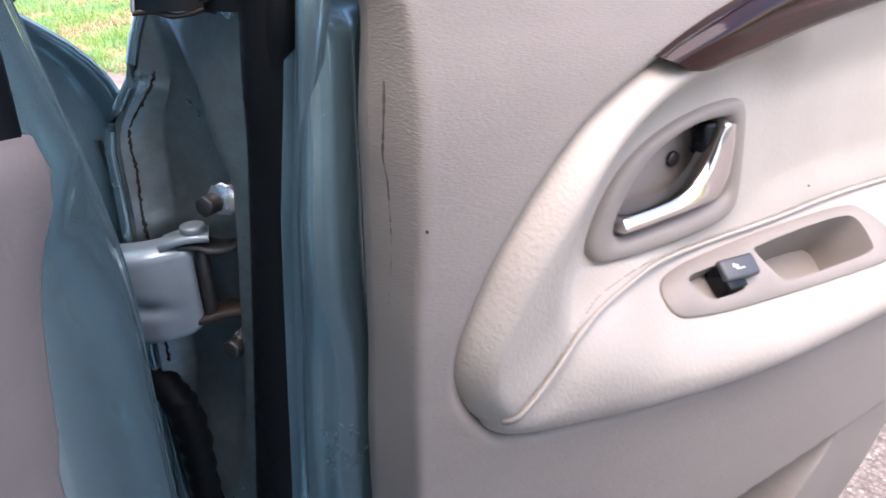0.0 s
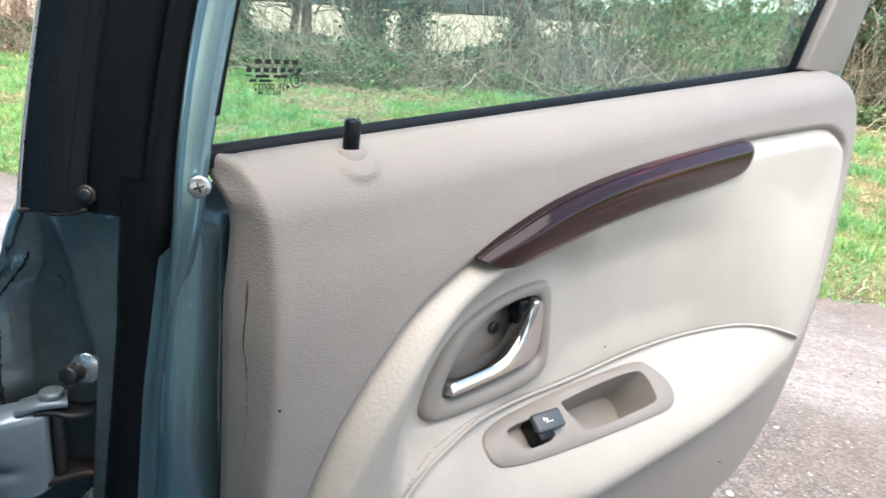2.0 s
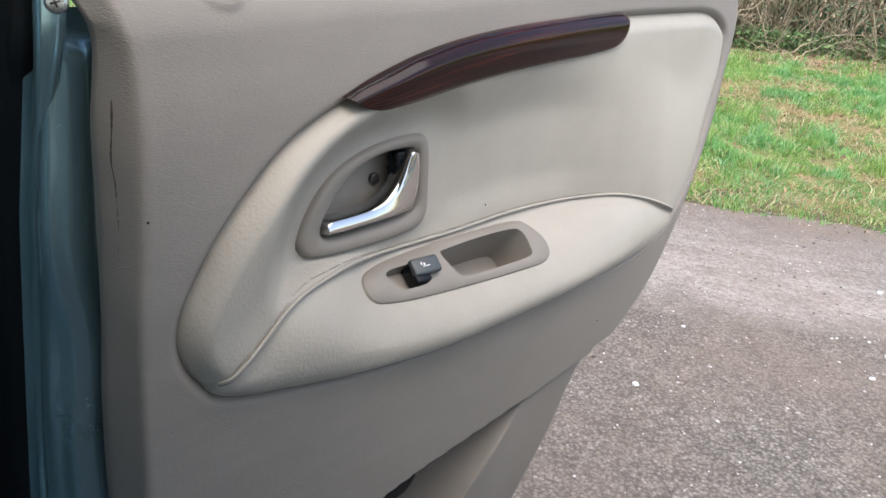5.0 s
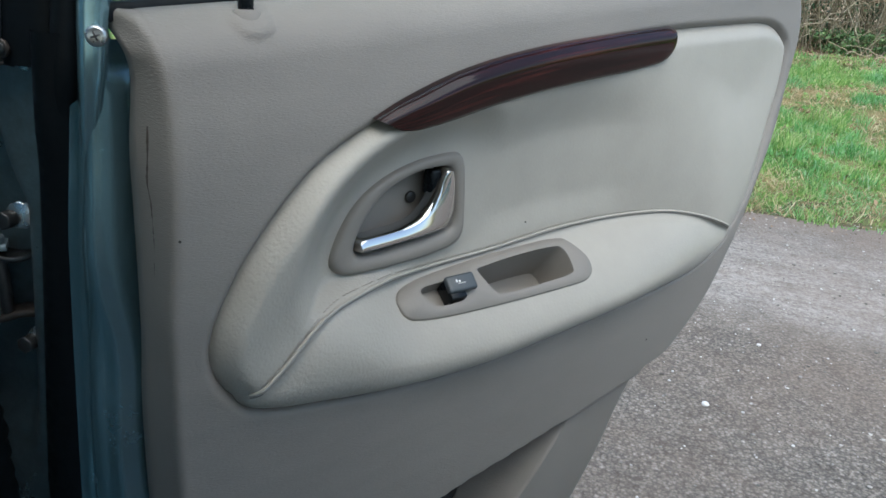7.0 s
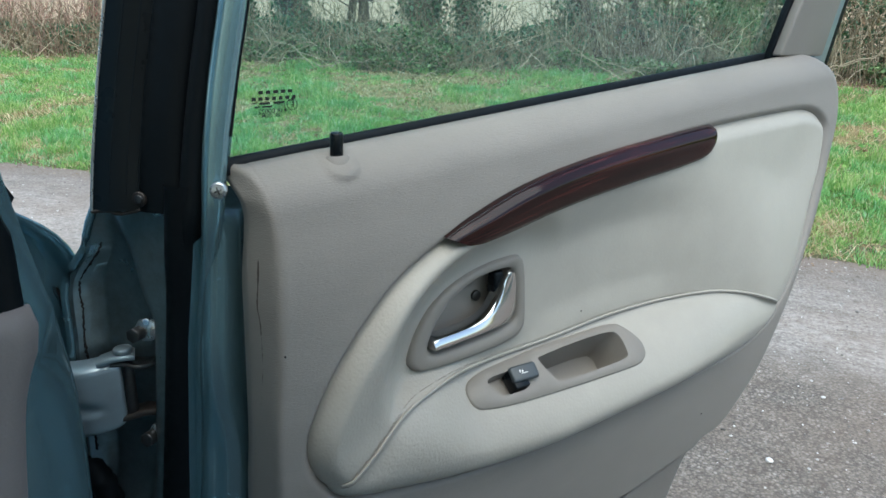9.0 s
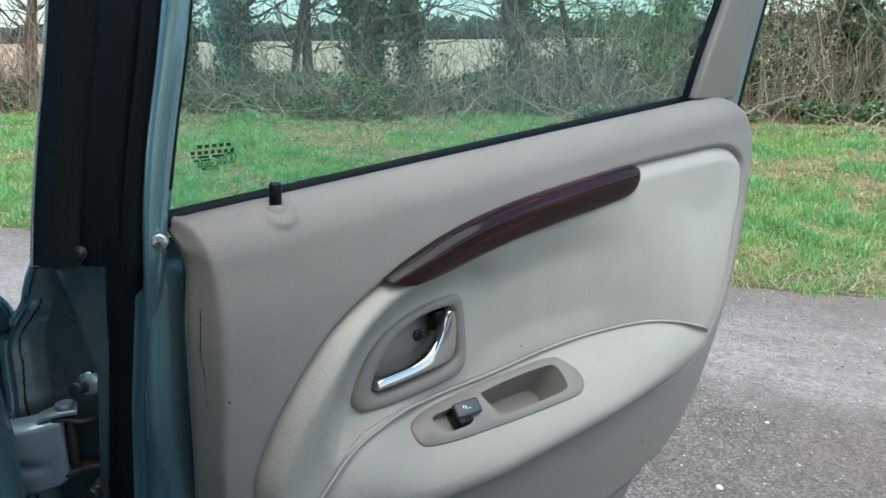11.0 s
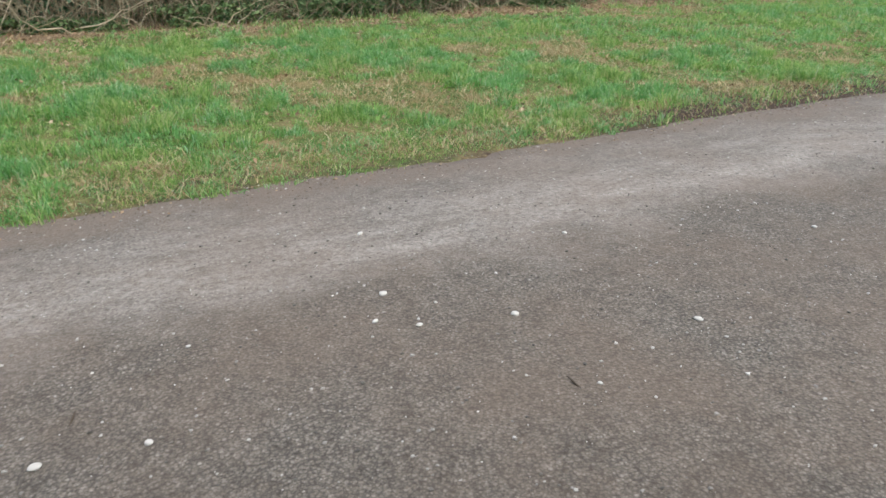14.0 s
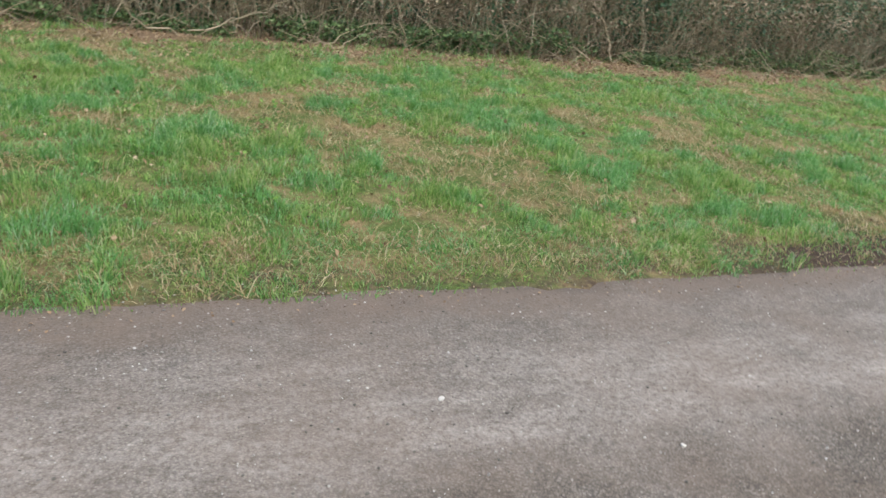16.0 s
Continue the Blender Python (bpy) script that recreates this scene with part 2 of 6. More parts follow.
BLACK_GLOSS = material("gloss_black_plastic", plain((0.0055, 0.0085, 0.011), 0.3, 0.0, 0.3, 20.0, 0.0, 0.0, 0.20))
RUBBER = material("black_rubber", plain((0.0065, 0.0092, 0.0115), 0.5, 0.0, 0.5, 60.0, 0.0005, 0.0, 0.12))
SILVER = material("painted_hinge_steel", plain((0.34, 0.42, 0.46), 0.35, 0.5, 0.35, 40.0))
STEEL = material("worn_dark_steel", plain((0.10, 0.10, 0.10), 0.42, 0.8, 0.5, 90.0, 0.0004))
RUST = material("greasy_brown_steel", plain((0.055, 0.045, 0.040), 0.5, 0.4, 0.5, 80.0, 0.0005))
ZINC = material("zinc_plated_steel", plain((0.55, 0.57, 0.58), 0.28, 0.9, 0.3, 70.0))
SWITCH = material("dark_grey_switch_plastic", plain((0.05, 0.062, 0.07), 0.4, 0.0, 0.2, 200.0))
# Brown of the cracked edge, kept dark for the shade of its lip.
SCUFF_SHADE = material("scuffed_edge_and_lip_shade", plain((0.085, 0.072, 0.060), 0.8, 0.0, 0.6, 160.0))
SEALER = material("cracked_body_sealer", plain((0.02, 0.017, 0.014), 0.8, 0.0, 0.5, 200.0, 0.001))
WHITE = material("white_print", plain((0.7, 0.7, 0.7), 0.6))
PRINT = material("black_glass_print", plain((0.03, 0.034, 0.034), 0.8, spec=0.1))
THREAD = material("cream_thread", plain((0.36, 0.335, 0.29), 0.8, 0.0, 0.2, 300.0))
WALNUT = material("varnished_burr_walnut", walnut)
CHROME = material("polished_chrome", chrome)
GLASS = material("green_tinted_glass", tinted_glass)
ASPHALT = material("worn_chipped_asphalt", asphalt)
TURF = material("rough_turf_and_stubble", turf)
GRASS = material("green_grass", varied([(0.0, (0.16, 0.33, 0.085)), (0.45, (0.33, 0.55, 0.155)), (0.8, (0.54, 0.70, 0.26)), (1.0, (0.79, 0.76, 0.45))], 0.5, 0.3, 0.5, (0.72, 1.0, 1.2)))
STRAW = material("dry_grass", varied([(0.0, (0.34, 0.24, 0.12)), (0.6, (0.62, 0.49, 0.29)), (1.0, (0.84, 0.74, 0.52))], 0.8, 0.3, 0.3))
TWIGS = material("bare_bramble_stems", varied([(0.0, (0.12, 0.098, 0.062)), (0.5, (0.28, 0.232, 0.15)), (0.85, (0.42, 0.36, 0.25)), (1.0, (0.57, 0.50, 0.37))], 0.85))
RED_TWIGS = material("red_berry_stems", varied([(0.0, (0.17, 0.09, 0.07)), (0.6, (0.36, 0.22, 0.17)), (1.0, (0.52, 0.38, 0.29))], 0.8))
BERRY = material("red_berries", varied([(0.0, (0.26, 0.03, 0.035)), (1.0, (0.52, 0.09, 0.09))], 0.5))
IVY = material("dark_ivy_leaves", varied([(0.0, (0.04, 0.09, 0.035)), (0.6, (0.12, 0.22, 0.08)), (1.0, (0.30, 0.42, 0.18))], 0.45, 0.4, 0.2))
DARK_IVY = material("blue_green_ivy_leaves", varied([(0.0, (0.03, 0.075, 0.04)), (0.6, (0.085, 0.19, 0.095)), (1.0, (0.20, 0.36, 0.19))], 0.4, 0.45, 0.2))
WEED = material("weed_leaves", varied([(0.0, (0.10, 0.28, 0.05)), (1.0, (0.30, 0.52, 0.12))], 0.45, 0.4, 0.3))
PALE_STICK = material("pale_dead_sticks", varied([(0.0, (0.32, 0.25, 0.16)), (1.0, (0.64, 0.54, 0.40))], 0.85))
CRUMB = material("soil_crumbs", varied([(0.0, (0.09, 0.066, 0.05)), (0.6, (0.19, 0.145, 0.11)), (0.86, (0.34, 0.29, 0.24)), (1.0, (0.74, 0.71, 0.67))], 0.95))
BARK = material("grey_brown_bark", plain((0.12, 0.095, 0.07), 0.9, 0.0, 0.6, 12.0, 0.02))
DEAD_LEAF = material("dead_leaves", varied([(0.0, (0.19, 0.125, 0.075)), (0.6, (0.42, 0.29, 0.185)), (1.0, (0.64, 0.50, 0.35))], 0.85))
STONE = material("pale_flint", plain((0.74, 0.72, 0.68), 0.75, 0.0, 0.3, 60.0, 0.001))
CHIPS = material("loose_chippings", varied([(0.0, (0.10, 0.095, 0.085)), (0.45, (0.24, 0.225, 0.205)), (0.75, (0.52, 0.5, 0.47)), (1.0, (0.82, 0.8, 0.77))], 0.8))
FAR_WOOD = material("far_winter_wood", varied([(0.0, (0.035, 0.05, 0.045)), (1.0, (0.085, 0.11, 0.09))], 1.0))

# ---- building helpers ----


def obj(name, verts, faces, mat, parent=None, label="", smooth=True):
    me = bpy.data.meshes.new(name)
    me.from_pydata([tuple(map(float, v)) for v in verts], [], [tuple(f) for f in faces])
    me.validate()
    if smooth:
        me.shade_smooth()
        me.set_sharp_from_angle(angle=radians(62))
    if mat:
        me.materials.append(mat)
    ob = new(name, me)
    if parent:
        ob.parent = parent
    if label:
        tagged(ob, label)
    return ob


def from_bm(name, bm, mat, parent=None, label="", smooth=False):
    me = bpy.data.meshes.new(name)
    bmesh.ops.recalc_face_normals(bm, faces=bm.faces[:])
    bm.to_mesh(me)
    bm.free()
    if smooth:
        me.shade_smooth()
    me.materials.append(mat)
    ob = new(name, me)
    if parent:
        ob.parent = parent
    if label:
        tagged(ob, label)
    return ob


def spline(pts, n):
    """n points along a smooth curve through pts, evenly by arc length."""
    p = np.array(pts, float)
    q = np.vstack([2 * p[0] - p[1], p, 2 * p[-1] - p[-2]])
    out = []
    for i in range(1, len(q) - 2):
        a, b, c, d = q[i - 1 : i + 3]
        for k in np.linspace(0, 1, 24, endpoint=False):
            out.append(0.5 * (2 * b + (c - a) * k + (2 * a - 5 * b + 4 * c - d) * k**2 + (3 * b - a - 3 * c + d) * k**3))
    out = np.array(out + [p[-1]])
    s = np.r_[0, np.cumsum(np.linalg.norm(np.diff(out, axis=0), axis=1))]
    t = np.linspace(0, s[-1], n)
    return np.stack([np.interp(t, s, out[:, k]) for k in range(out.shape[1])], 1)


def closed(pts, n):
    p = list(pts) + [pts[0]]
    q = np.array([pts[-1]] + p + [pts[1]], float)
    full = spline(q, 6 * n)
    start = np.argmin(np.linalg.norm(full[: 3 * n] - q[1], axis=1))
    stop = len(full) - 1 - np.argmin(np.linalg.norm(full[::-1][: 3 * n] - q[-2], axis=1))
    return spline(full[start : stop + 1], n + 1)[:-1]


def far_from(pts, line):
    """The distance of each point from a polyline, in the plane."""
    a, b = line[:-1], line[1:]
    ab = b - a
    out = np.full(len(pts), 9.0)
    for p0, d in zip(a, ab):
        k = np.clip(((pts - p0) @ d) / (d @ d + 1e-12), 0, 1)
        out = np.minimum(out, np.linalg.norm(pts - p0 - k[:, None] * d, axis=1))
    return out


def inside(pts, poly):
    x, y = pts[:, 0], pts[:, 1]
    res = np.zeros(len(pts), bool)
    for (x0, y0), (x1, y1) in zip(poly, np.roll(poly, -1, 0)):
        cross = (y0 > y) != (y1 > y)
        res ^= cross & (x < (x1 - x0) * (y - y0) / (y1 - y0 + 1e-15) + x0)
    return res


def step(a, b, x):
    k = np.clip((x - a) / (b - a), 0, 1)
    return k * k * (3 - 2 * k)


def grid_faces(rows, cols, loop=False):
    out = []
    for j in range(rows - 1):
        for i in range(cols if loop else cols - 1):
            k = (i + 1) % cols
            out.append((j * cols + i, j * cols + k, (j + 1) * cols + k, (j + 1) * cols + i))
    return out


def tube_data(path, radii, sides=8, base=0, flat=1.0):
    """Vertices and faces of a tube along a path."""
    p = np.array(path, float)
    r = np.broadcast_to(radii, (len(p),))
    tan = np.gradient(p, axis=0)
    tan /= np.linalg.norm(tan, axis=1)[:, None] + 1e-12
    up = np.where(np.abs(tan[:, 2:3]) > 0.9, [[1.0, 0, 0]], [[0, 0, 1.0]])
    side = np.cross(tan, up)
    side /= np.linalg.norm(side, axis=1)[:, None] + 1e-12
    other = np.cross(side, tan)
    ang = np.linspace(0, 2 * np.pi, sides, endpoint=False)
    v = p[:, None] + r[:, None, None] * (np.cos(ang)[None, :, None] * side[:, None] + flat * np.sin(ang)[None, :, None] * other[:, None])
    f = [tuple(base + i for i in q) for q in grid_faces(len(p), sides, True)]
    n = len(p) * sides
    f += [tuple(base + i for i in reversed(range(sides))), tuple(base + n - sides + i for i in range(sides))]
    return v.reshape(-1, 3), f


def tube(name, path, radii, mat, parent=None, label="", sides=8, flat=1.0):
    v, f = tube_data(path, radii, sides, 0, flat)
    return obj(name, v, f, mat, parent, label)


def box(name, lo, hi, mat, parent=None, label="", bevel=0.003, m=None, segments=2):
    bm = bmesh.new()
    bmesh.ops.create_cube(bm, size=1)
    size = Vector(hi) - Vector(lo)
    bmesh.ops.scale(bm, vec=size, verts=bm.verts[:])
    bmesh.ops.translate(bm, vec=(Vector(lo) + Vector(hi)) / 2, verts=bm.verts[:])
    if bevel:
        bmesh.ops.bevel(bm, geom=bm.edges[:], offset=bevel, segments=segments, affect="EDGES", profile=0.5)
    if m:
        bmesh.ops.transform(bm, matrix=m, verts=bm.verts[:])
    return from_bm(name, bm, mat, parent, label, True)


def drum(name, centre, axis, radius, length, mat, parent=None, label="", sides=24, bevel=0.0008):
    """A short bevelled cylinder along an axis."""
    bm = bmesh.new()
    bmesh.ops.create_cone(bm, cap_ends=True, segments=sides, radius1=radius, radius2=radius, depth=length)
    bmesh.ops.bevel(bm, geom=[e for e in bm.edges if abs(e.verts[0].co.z - e.verts[1].co.z) < 1e-6], offset=bevel, segments=2, affect="EDGES", profile=0.5)
    turn = Vector(axis).to_track_quat("Z", "Y").to_matrix().to_4x4()
    bmesh.ops.transform(bm, matrix=Matrix.Translation(centre) @ turn, verts=bm.verts[:])
    return from_bm(name, bm, mat, parent, label, True)


def thing(name, at=(0, 0, 0), label="", category="", group="", kind=""):
    return tagged(new(name), label, category, group, kind)


def stuff(name, parts, mat, label, category, kind="stuff"):
    """One mesh from arrays of vertices and faces."""
    base, vs, fs = 0, [], []
    for v, f in parts:
        vs.append(v)
        fs += [tuple(base + i for i in q) for q in f]
        base += len(v)
    ob = obj(name, np.vstack(vs), fs, mat, None, "", False)
    return tagged(ob, label, category, kind=kind)

# ---- open rear door: its own frame is the world's, hinge at x = 0, inner side towards -y ----
door = thing("rear_door", label="open teal rear car door with a pale leather and vinyl inner panel", category="car door")

COLS = [spline([(0.40, a + 0.030), (0.60, a + 0.008), (0.80, b), (0.95, c), (1.05, d), (1.15, e)], 200) for a, b, c, d, e in
        ((-0.047, -0.047, -0.043, -0.022, 0.0), (-0.047, -0.045, -0.024, -0.008, 0.006), (-0.047, -0.036, -0.010, 0.006, 0.02))]


def card_y(x, z):
    """How far the vinyl card stands from the glass plane."""
    a, b, c = (np.interp(z, k[:, 0], k[:, 1]) for k in COLS)
    k = np.clip(x, 0, 0.85) / 0.4
    return a * (k - 1) * (k - 2) / 2 - b * k * (k - 2) + c * k * (k - 1) / 2


PAD_TOP = spline([(0.047, 0.810), (0.0395, 0.820), (0.0335, 0.836), (0.0330, 0.851), (0.0370, 0.867), (0.0457, 0.8835), (0.0578, 0.903), (0.0738, 0.922),
                  (0.0946, 0.943), (0.1160, 0.9605), (0.1405, 0.9738), (0.1665, 0.9848), (0.190, 0.9940), (0.217, 1.0025), (0.247, 1.0105), (0.279, 1.0170),
                  (0.348, 1.0265), (0.430, 1.0340), (0.528, 1.042), (0.625, 1.046), (0.705, 1.048), (0.740, 1.044), (0.764, 1.033), (0.774, 1.015),
                  (0.764, 0.971), (0.742, 0.928), (0.718, 0.887), (0.692, 0.853), (0.672, 0.831), (0.6565, 0.8175)], 180)
PAD_LOW = spline([(0.047, 0.810), (0.057, 0.799), (0.078, 0.791), (0.106, 0.785), (0.156, 0.776), (0.213, 0.770), (0.279, 0.768), (0.355, 0.770),
                  (0.445, 0.773), (0.549, 0.778), (0.598, 0.786), (0.635, 0.800), (0.651, 0.810), (0.6565, 0.8175)], 140)
SEAM = spline([(0.047, 0.810), (0.063, 0.821), (0.082, 0.834), (0.095, 0.843), (0.112, 0.852), (0.136, 0.857), (0.170, 0.856), (0.236, 0.853),
               (0.306, 0.854), (0.384, 0.858), (0.473, 0.858), (0.545, 0.854), (0.597, 0.8435), (0.631, 0.8325), (0.648, 0.825), (0.6565, 0.8175)], 180)
PAD_EDGE = np.vstack([PAD_TOP, PAD_LOW[::-1][1:-1]])
SEAM_Y = spline([(0.03, -0.064), (0.05, -0.060), (0.10, -0.0505), (0.14, -0.0375), (0.17, -0.0245), (0.20, -0.0142), (0.24, -0.008), (0.30, -0.007), (0.45, -0.008), (0.60, -0.028), (0.656, -0.039), (0.72, -0.030), (0.80, -0.012)], 200)


def seam_y(x):
    return np.interp(x, SEAM_Y[:, 0], SEAM_Y[:, 1])


BEZEL = [(0.1368, 0.8814), (0.1371, 0.8757), (0.1438, 0.8688), (0.1517, 0.8662), (0.1767, 0.8639), (0.2122, 0.8631), (0.2375, 0.8639), (0.2606, 0.8672), (0.2705, 0.8755),
         (0.2722, 0.8882), (0.2722, 0.9037), (0.2712, 0.9292), (0.2687, 0.9415), (0.2637, 0.9460), (0.2475, 0.9469), (0.2228, 0.9450), (0.1993, 0.9400), (0.1769, 0.9311),
         (0.1606, 0.9198), (0.1488, 0.9060), (0.1412, 0.8931)]
CUP = [(0.1595, 0.8809), (0.1711, 0.8774), (0.1999, 0.8772), (0.2370, 0.8786), (0.2560, 0.8820), (0.2614, 0.8900), (0.2620, 0.9050), (0.2608, 0.9210), (0.2590, 0.9312), (0.2543, 0.9358),
       (0.2447, 0.9370), (0.2230, 0.9361), (0.2023, 0.9312), (0.1852, 0.9227), (0.1713, 0.9094), (0.1630, 0.8973), (0.1591, 0.8890)]
PLATE = [(0.1956, 0.8384), (0.1934, 0.8338), (0.1962, 0.8275), (0.2049, 0.8247), (0.2318, 0.8224), (0.2738, 0.8211), (0.3128, 0.8204), (0.3549, 0.8200), (0.3854, 0.8202),
         (0.3974, 0.8223), (0.4044, 0.8260), (0.4074, 0.8328), (0.4025, 0.8404), (0.3944, 0.8468), (0.3876, 0.8490), (0.3676, 0.8501), (0.3238, 0.8498), (0.2824, 0.8489),
         (0.2365, 0.8466), (0.2173, 0.8451), (0.2023, 0.8423)]
POCKET = [(0.2800, 0.8425), (0.2860, 0.8433), (0.3185, 0.8448), (0.3549, 0.8454), (0.3766, 0.8448), (0.3837, 0.8430), (0.3860, 0.8379), (0.3832, 0.8291), (0.3804, 0.8268),
          (0.3689, 0.8255), (0.3391, 0.8251), (0.3110, 0.8251), (0.2946, 0.8255), (0.2876, 0.8270), (0.2825, 0.8350)]
SLOT = [(0.2171, 0.8383), (0.2215, 0.8400), (0.2309, 0.8405), (0.2520, 0.8405), (0.2575, 0.8380), (0.2575, 0.8310), (0.2503, 0.8278), (0.2282, 0.8280), (0.2237, 0.8294), (0.2190, 0.8339)]


def shrunk(poly, k):
    p = np.array(poly)
    return p.mean(0) + (p - p.mean(0)) * k


BEZEL_RIM, PLATE_RIM = closed(BEZEL, 60), closed(PLATE, 60)


def handle_y(x, z):
    return -0.013 + 0.075 * (x - 0.159) + 0.05 * (z - 0.884)


def plate_y(x, z):
    return -0.0355 - 0.03 * (x - 0.3) + 1.3 * (z - 0.83)


# outline of the walnut strip
WOOD_T = spline([(0.163, 0.9872), (0.190, 0.9982), (0.234, 1.0118), (0.279, 1.0214), (0.323, 1.0279), (0.367, 1.0328), (0.411, 1.0366), (0.456, 1.0400), (0.500, 1.0429), (0.518, 1.0438)], 90)
WOOD_B = spline([(0.183, 0.9782), (0.200, 0.9765), (0.234, 0.9798), (0.279, 0.9873), (0.323, 0.9934), (0.367, 0.9979), (0.411, 1.0015), (0.456, 1.0049), (0.494, 1.0098), (0.509, 1.0148), (0.5155, 1.0225)], 90)
WOOD_LOOP = np.vstack([WOOD_T, WOOD_B[::-1]])


def upper_pad_y(x, z):
    d = far_from(np.stack([x, z], 1), PAD_TOP)
    c = card_y(x, z)
    flush = step(0.56, 0.66, x) * (1 - step(0.84, 1.00, z))
    q = np.stack([x, z], 1)
    gap = np.linalg.norm(np.diff(PAD_TOP, axis=0), axis=1)
    mids = (PAD_TOP[1:] + PAD_TOP[:-1]) / 2
    soft = ((gap / (np.linalg.norm(q[:, None] - mids[None], axis=2) + 1e-4) ** 3).sum(1) / 2) ** -0.5
    rear = step(0.42, 0.62, x)
    edge = c + 0.012 - 0.0105 * flush - (0.024 - 0.009 * step(0.2, 0.42, x)) * (1 - 0.8 * flush) * np.sin(np.pi / 2 * np.clip(d / 0.020, 0, 1))
    rise = z - np.interp(x, SEAM[:, 0], SEAM[:, 1])
    deep = seam_y(x) + 0.006 * step(0.0, 0.035, rise) * (1 - step(0.38, 0.56, x))
    deep = deep + (c + 0.005 - deep) * step(0.36, 0.70, x) * np.clip(rise / 0.15, 0, 1)
    y = edge + (deep - edge) * step(0.006 + 0.006 * rear, 0.084 + 0.026 * rear, d + (soft - d) * rear)
    out = np.where(inside(q, BEZEL_RIM), 0.0, far_from(q, np.vstack([BEZEL_RIM, BEZEL_RIM[:1]])))
    under = np.where(inside(q, WOOD_LOOP), far_from(q, np.vstack([WOOD_LOOP, WOOD_LOOP[:1]])), 0.0)
    y = y + 0.012 * step(0.001, 0.007, under)
    above = step(0.0, 0.010, z - np.interp(x, SEAM[:, 0], SEAM[:, 1]))
    return y + (handle_y(x, z) + 0.0005 - y) * (1 - step(0.0, 0.05, out)) * above


SEAM_LEVEL = upper_pad_y(SEAM[:, 0], SEAM[:, 1])


def arm_base(x, z):
    d = far_from(np.stack([x, z], 1), PAD_LOW)
    c = card_y(x, z)
    slope = seam_y(x) - 1.3 * np.maximum(np.interp(x, SEAM[:, 0], SEAM[:, 1]) - z, 0)
    limit = c - 0.011 + 0.006 * step(0.50, 0.64, x) - 0.013 * step(0.03, 0.30, x) * (1 - step(0.40, 0.66, x))
    k = 0.032
    h = np.clip(0.5 + 0.5 * (slope - limit) / k, 0, 1)
    y = limit + (slope - limit) * h + k * h * (1 - h)
    tuck_in = 0.012 - 0.0115 * step(0.50, 0.62, x)
    return c + tuck_in + (y - c - tuck_in) * np.sqrt(1 - 0.999 * (1 - np.clip(d / (0.022 + 0.008 * step(0.05, 0.16, x)), 0, 1)) ** 2)


RIM_LIFT = plate_y(PLATE_RIM[:, 0], PLATE_RIM[:, 1]) - arm_base(PLATE_RIM[:, 0], PLATE_RIM[:, 1])


def arm_y(x, z):
    y = arm_base(x, z)
    q = np.stack([x, z], 1)
    far = np.linalg.norm(q[:, None] - PLATE_RIM[None], axis=2)
    w = 1 / (far ** 3 + 1e-8)
    lift = (w * RIM_LIFT).sum(1) / w.sum(1)
    within = inside(q, PLATE_RIM)
    out = np.where(within, 0.0, far_from(q, np.vstack([PLATE_RIM, PLATE_RIM[:1]])))
    y = np.where(within, plate_y(x, z), y + lift * (1 - step(0.0, 0.075, out)) * step(0.0, 0.022, far_from(q, PAD_LOW))) + 0.0005
    zs, ys = np.interp(x, SEAM[:, 0], SEAM[:, 1]), np.interp(x, SEAM[:, 0], SEAM_LEVEL)
    return ys + (y - ys) * np.clip((zs - z) / 0.009, 0, 1)


def patch(name, one, two, height, rows, mat, label, holes=(), bias=1.6):
    """A skin ruled between two curves in the door's plane, raised by height(x, z)."""
    k = np.linspace(0, 1, rows)[:, None, None]
    k = 1 - (1 - k) ** bias
    p = (one[None] + (two - one)[None] * k).reshape(-1, 2)
    y = height(p[:, 0], p[:, 1])
    faces = grid_faces(rows, len(one))
    mid = np.array([p[list(f)].mean(0) for f in faces])
    keep = np.ones(len(faces), bool)
    for h in holes:
        keep &= ~inside(mid, h)
    return obj(name, np.stack([p[:, 0], y, p[:, 1]], 1), [f for f, ok in zip(faces, keep) if ok], mat, door, label)


# the vinyl card, with its rolled edges and the map pocket
EDGE_R = spline([(0.43, 0.30), (0.455, 0.45), (0.500, 0.57), (0.520, 0.63), (0.542, 0.672), (0.555, 0.680), (0.588, 0.688), (0.642, 0.737), (0.680, 0.792), (0.726, 0.860),
                 (0.772, 0.925), (0.797, 0.982), (0.815, 1.025), (0.817, 1.058), (0.805, 1.082), (0.780, 1.101), (0.752, 1.111)], 260)
EDGE_L = spline([(-0.002, 0.30), (0.003, 0.736), (0.0095, 0.856), (0.0125, 0.930), (0.0140, 0.975), (0.0175, 1.005), (0.0185, 1.022), (0.0145, 1.040), (0.011, 1.054)], 200)
BEND = spline([(0.003, 0.30), (0.0075, 0.80), (0.0160, 0.92), (0.0225, 0.98), (0.0240, 1.01), (0.0225, 1.035), (0.0170, 1.054)], 200)
POCKET_LINE = spline([(0.16, 0.612), (0.25, 0.632), (0.33, 0.643), (0.411, 0.654)], 40)
POCKET_SIDE = spline([(0.411, 0.654), (0.408, 0.638), (0.375, 0.600), (0.345, 0.565), (0.29, 0.50)], 40)
ROWS, COLN, RET = 330, 330, 20
verts = []
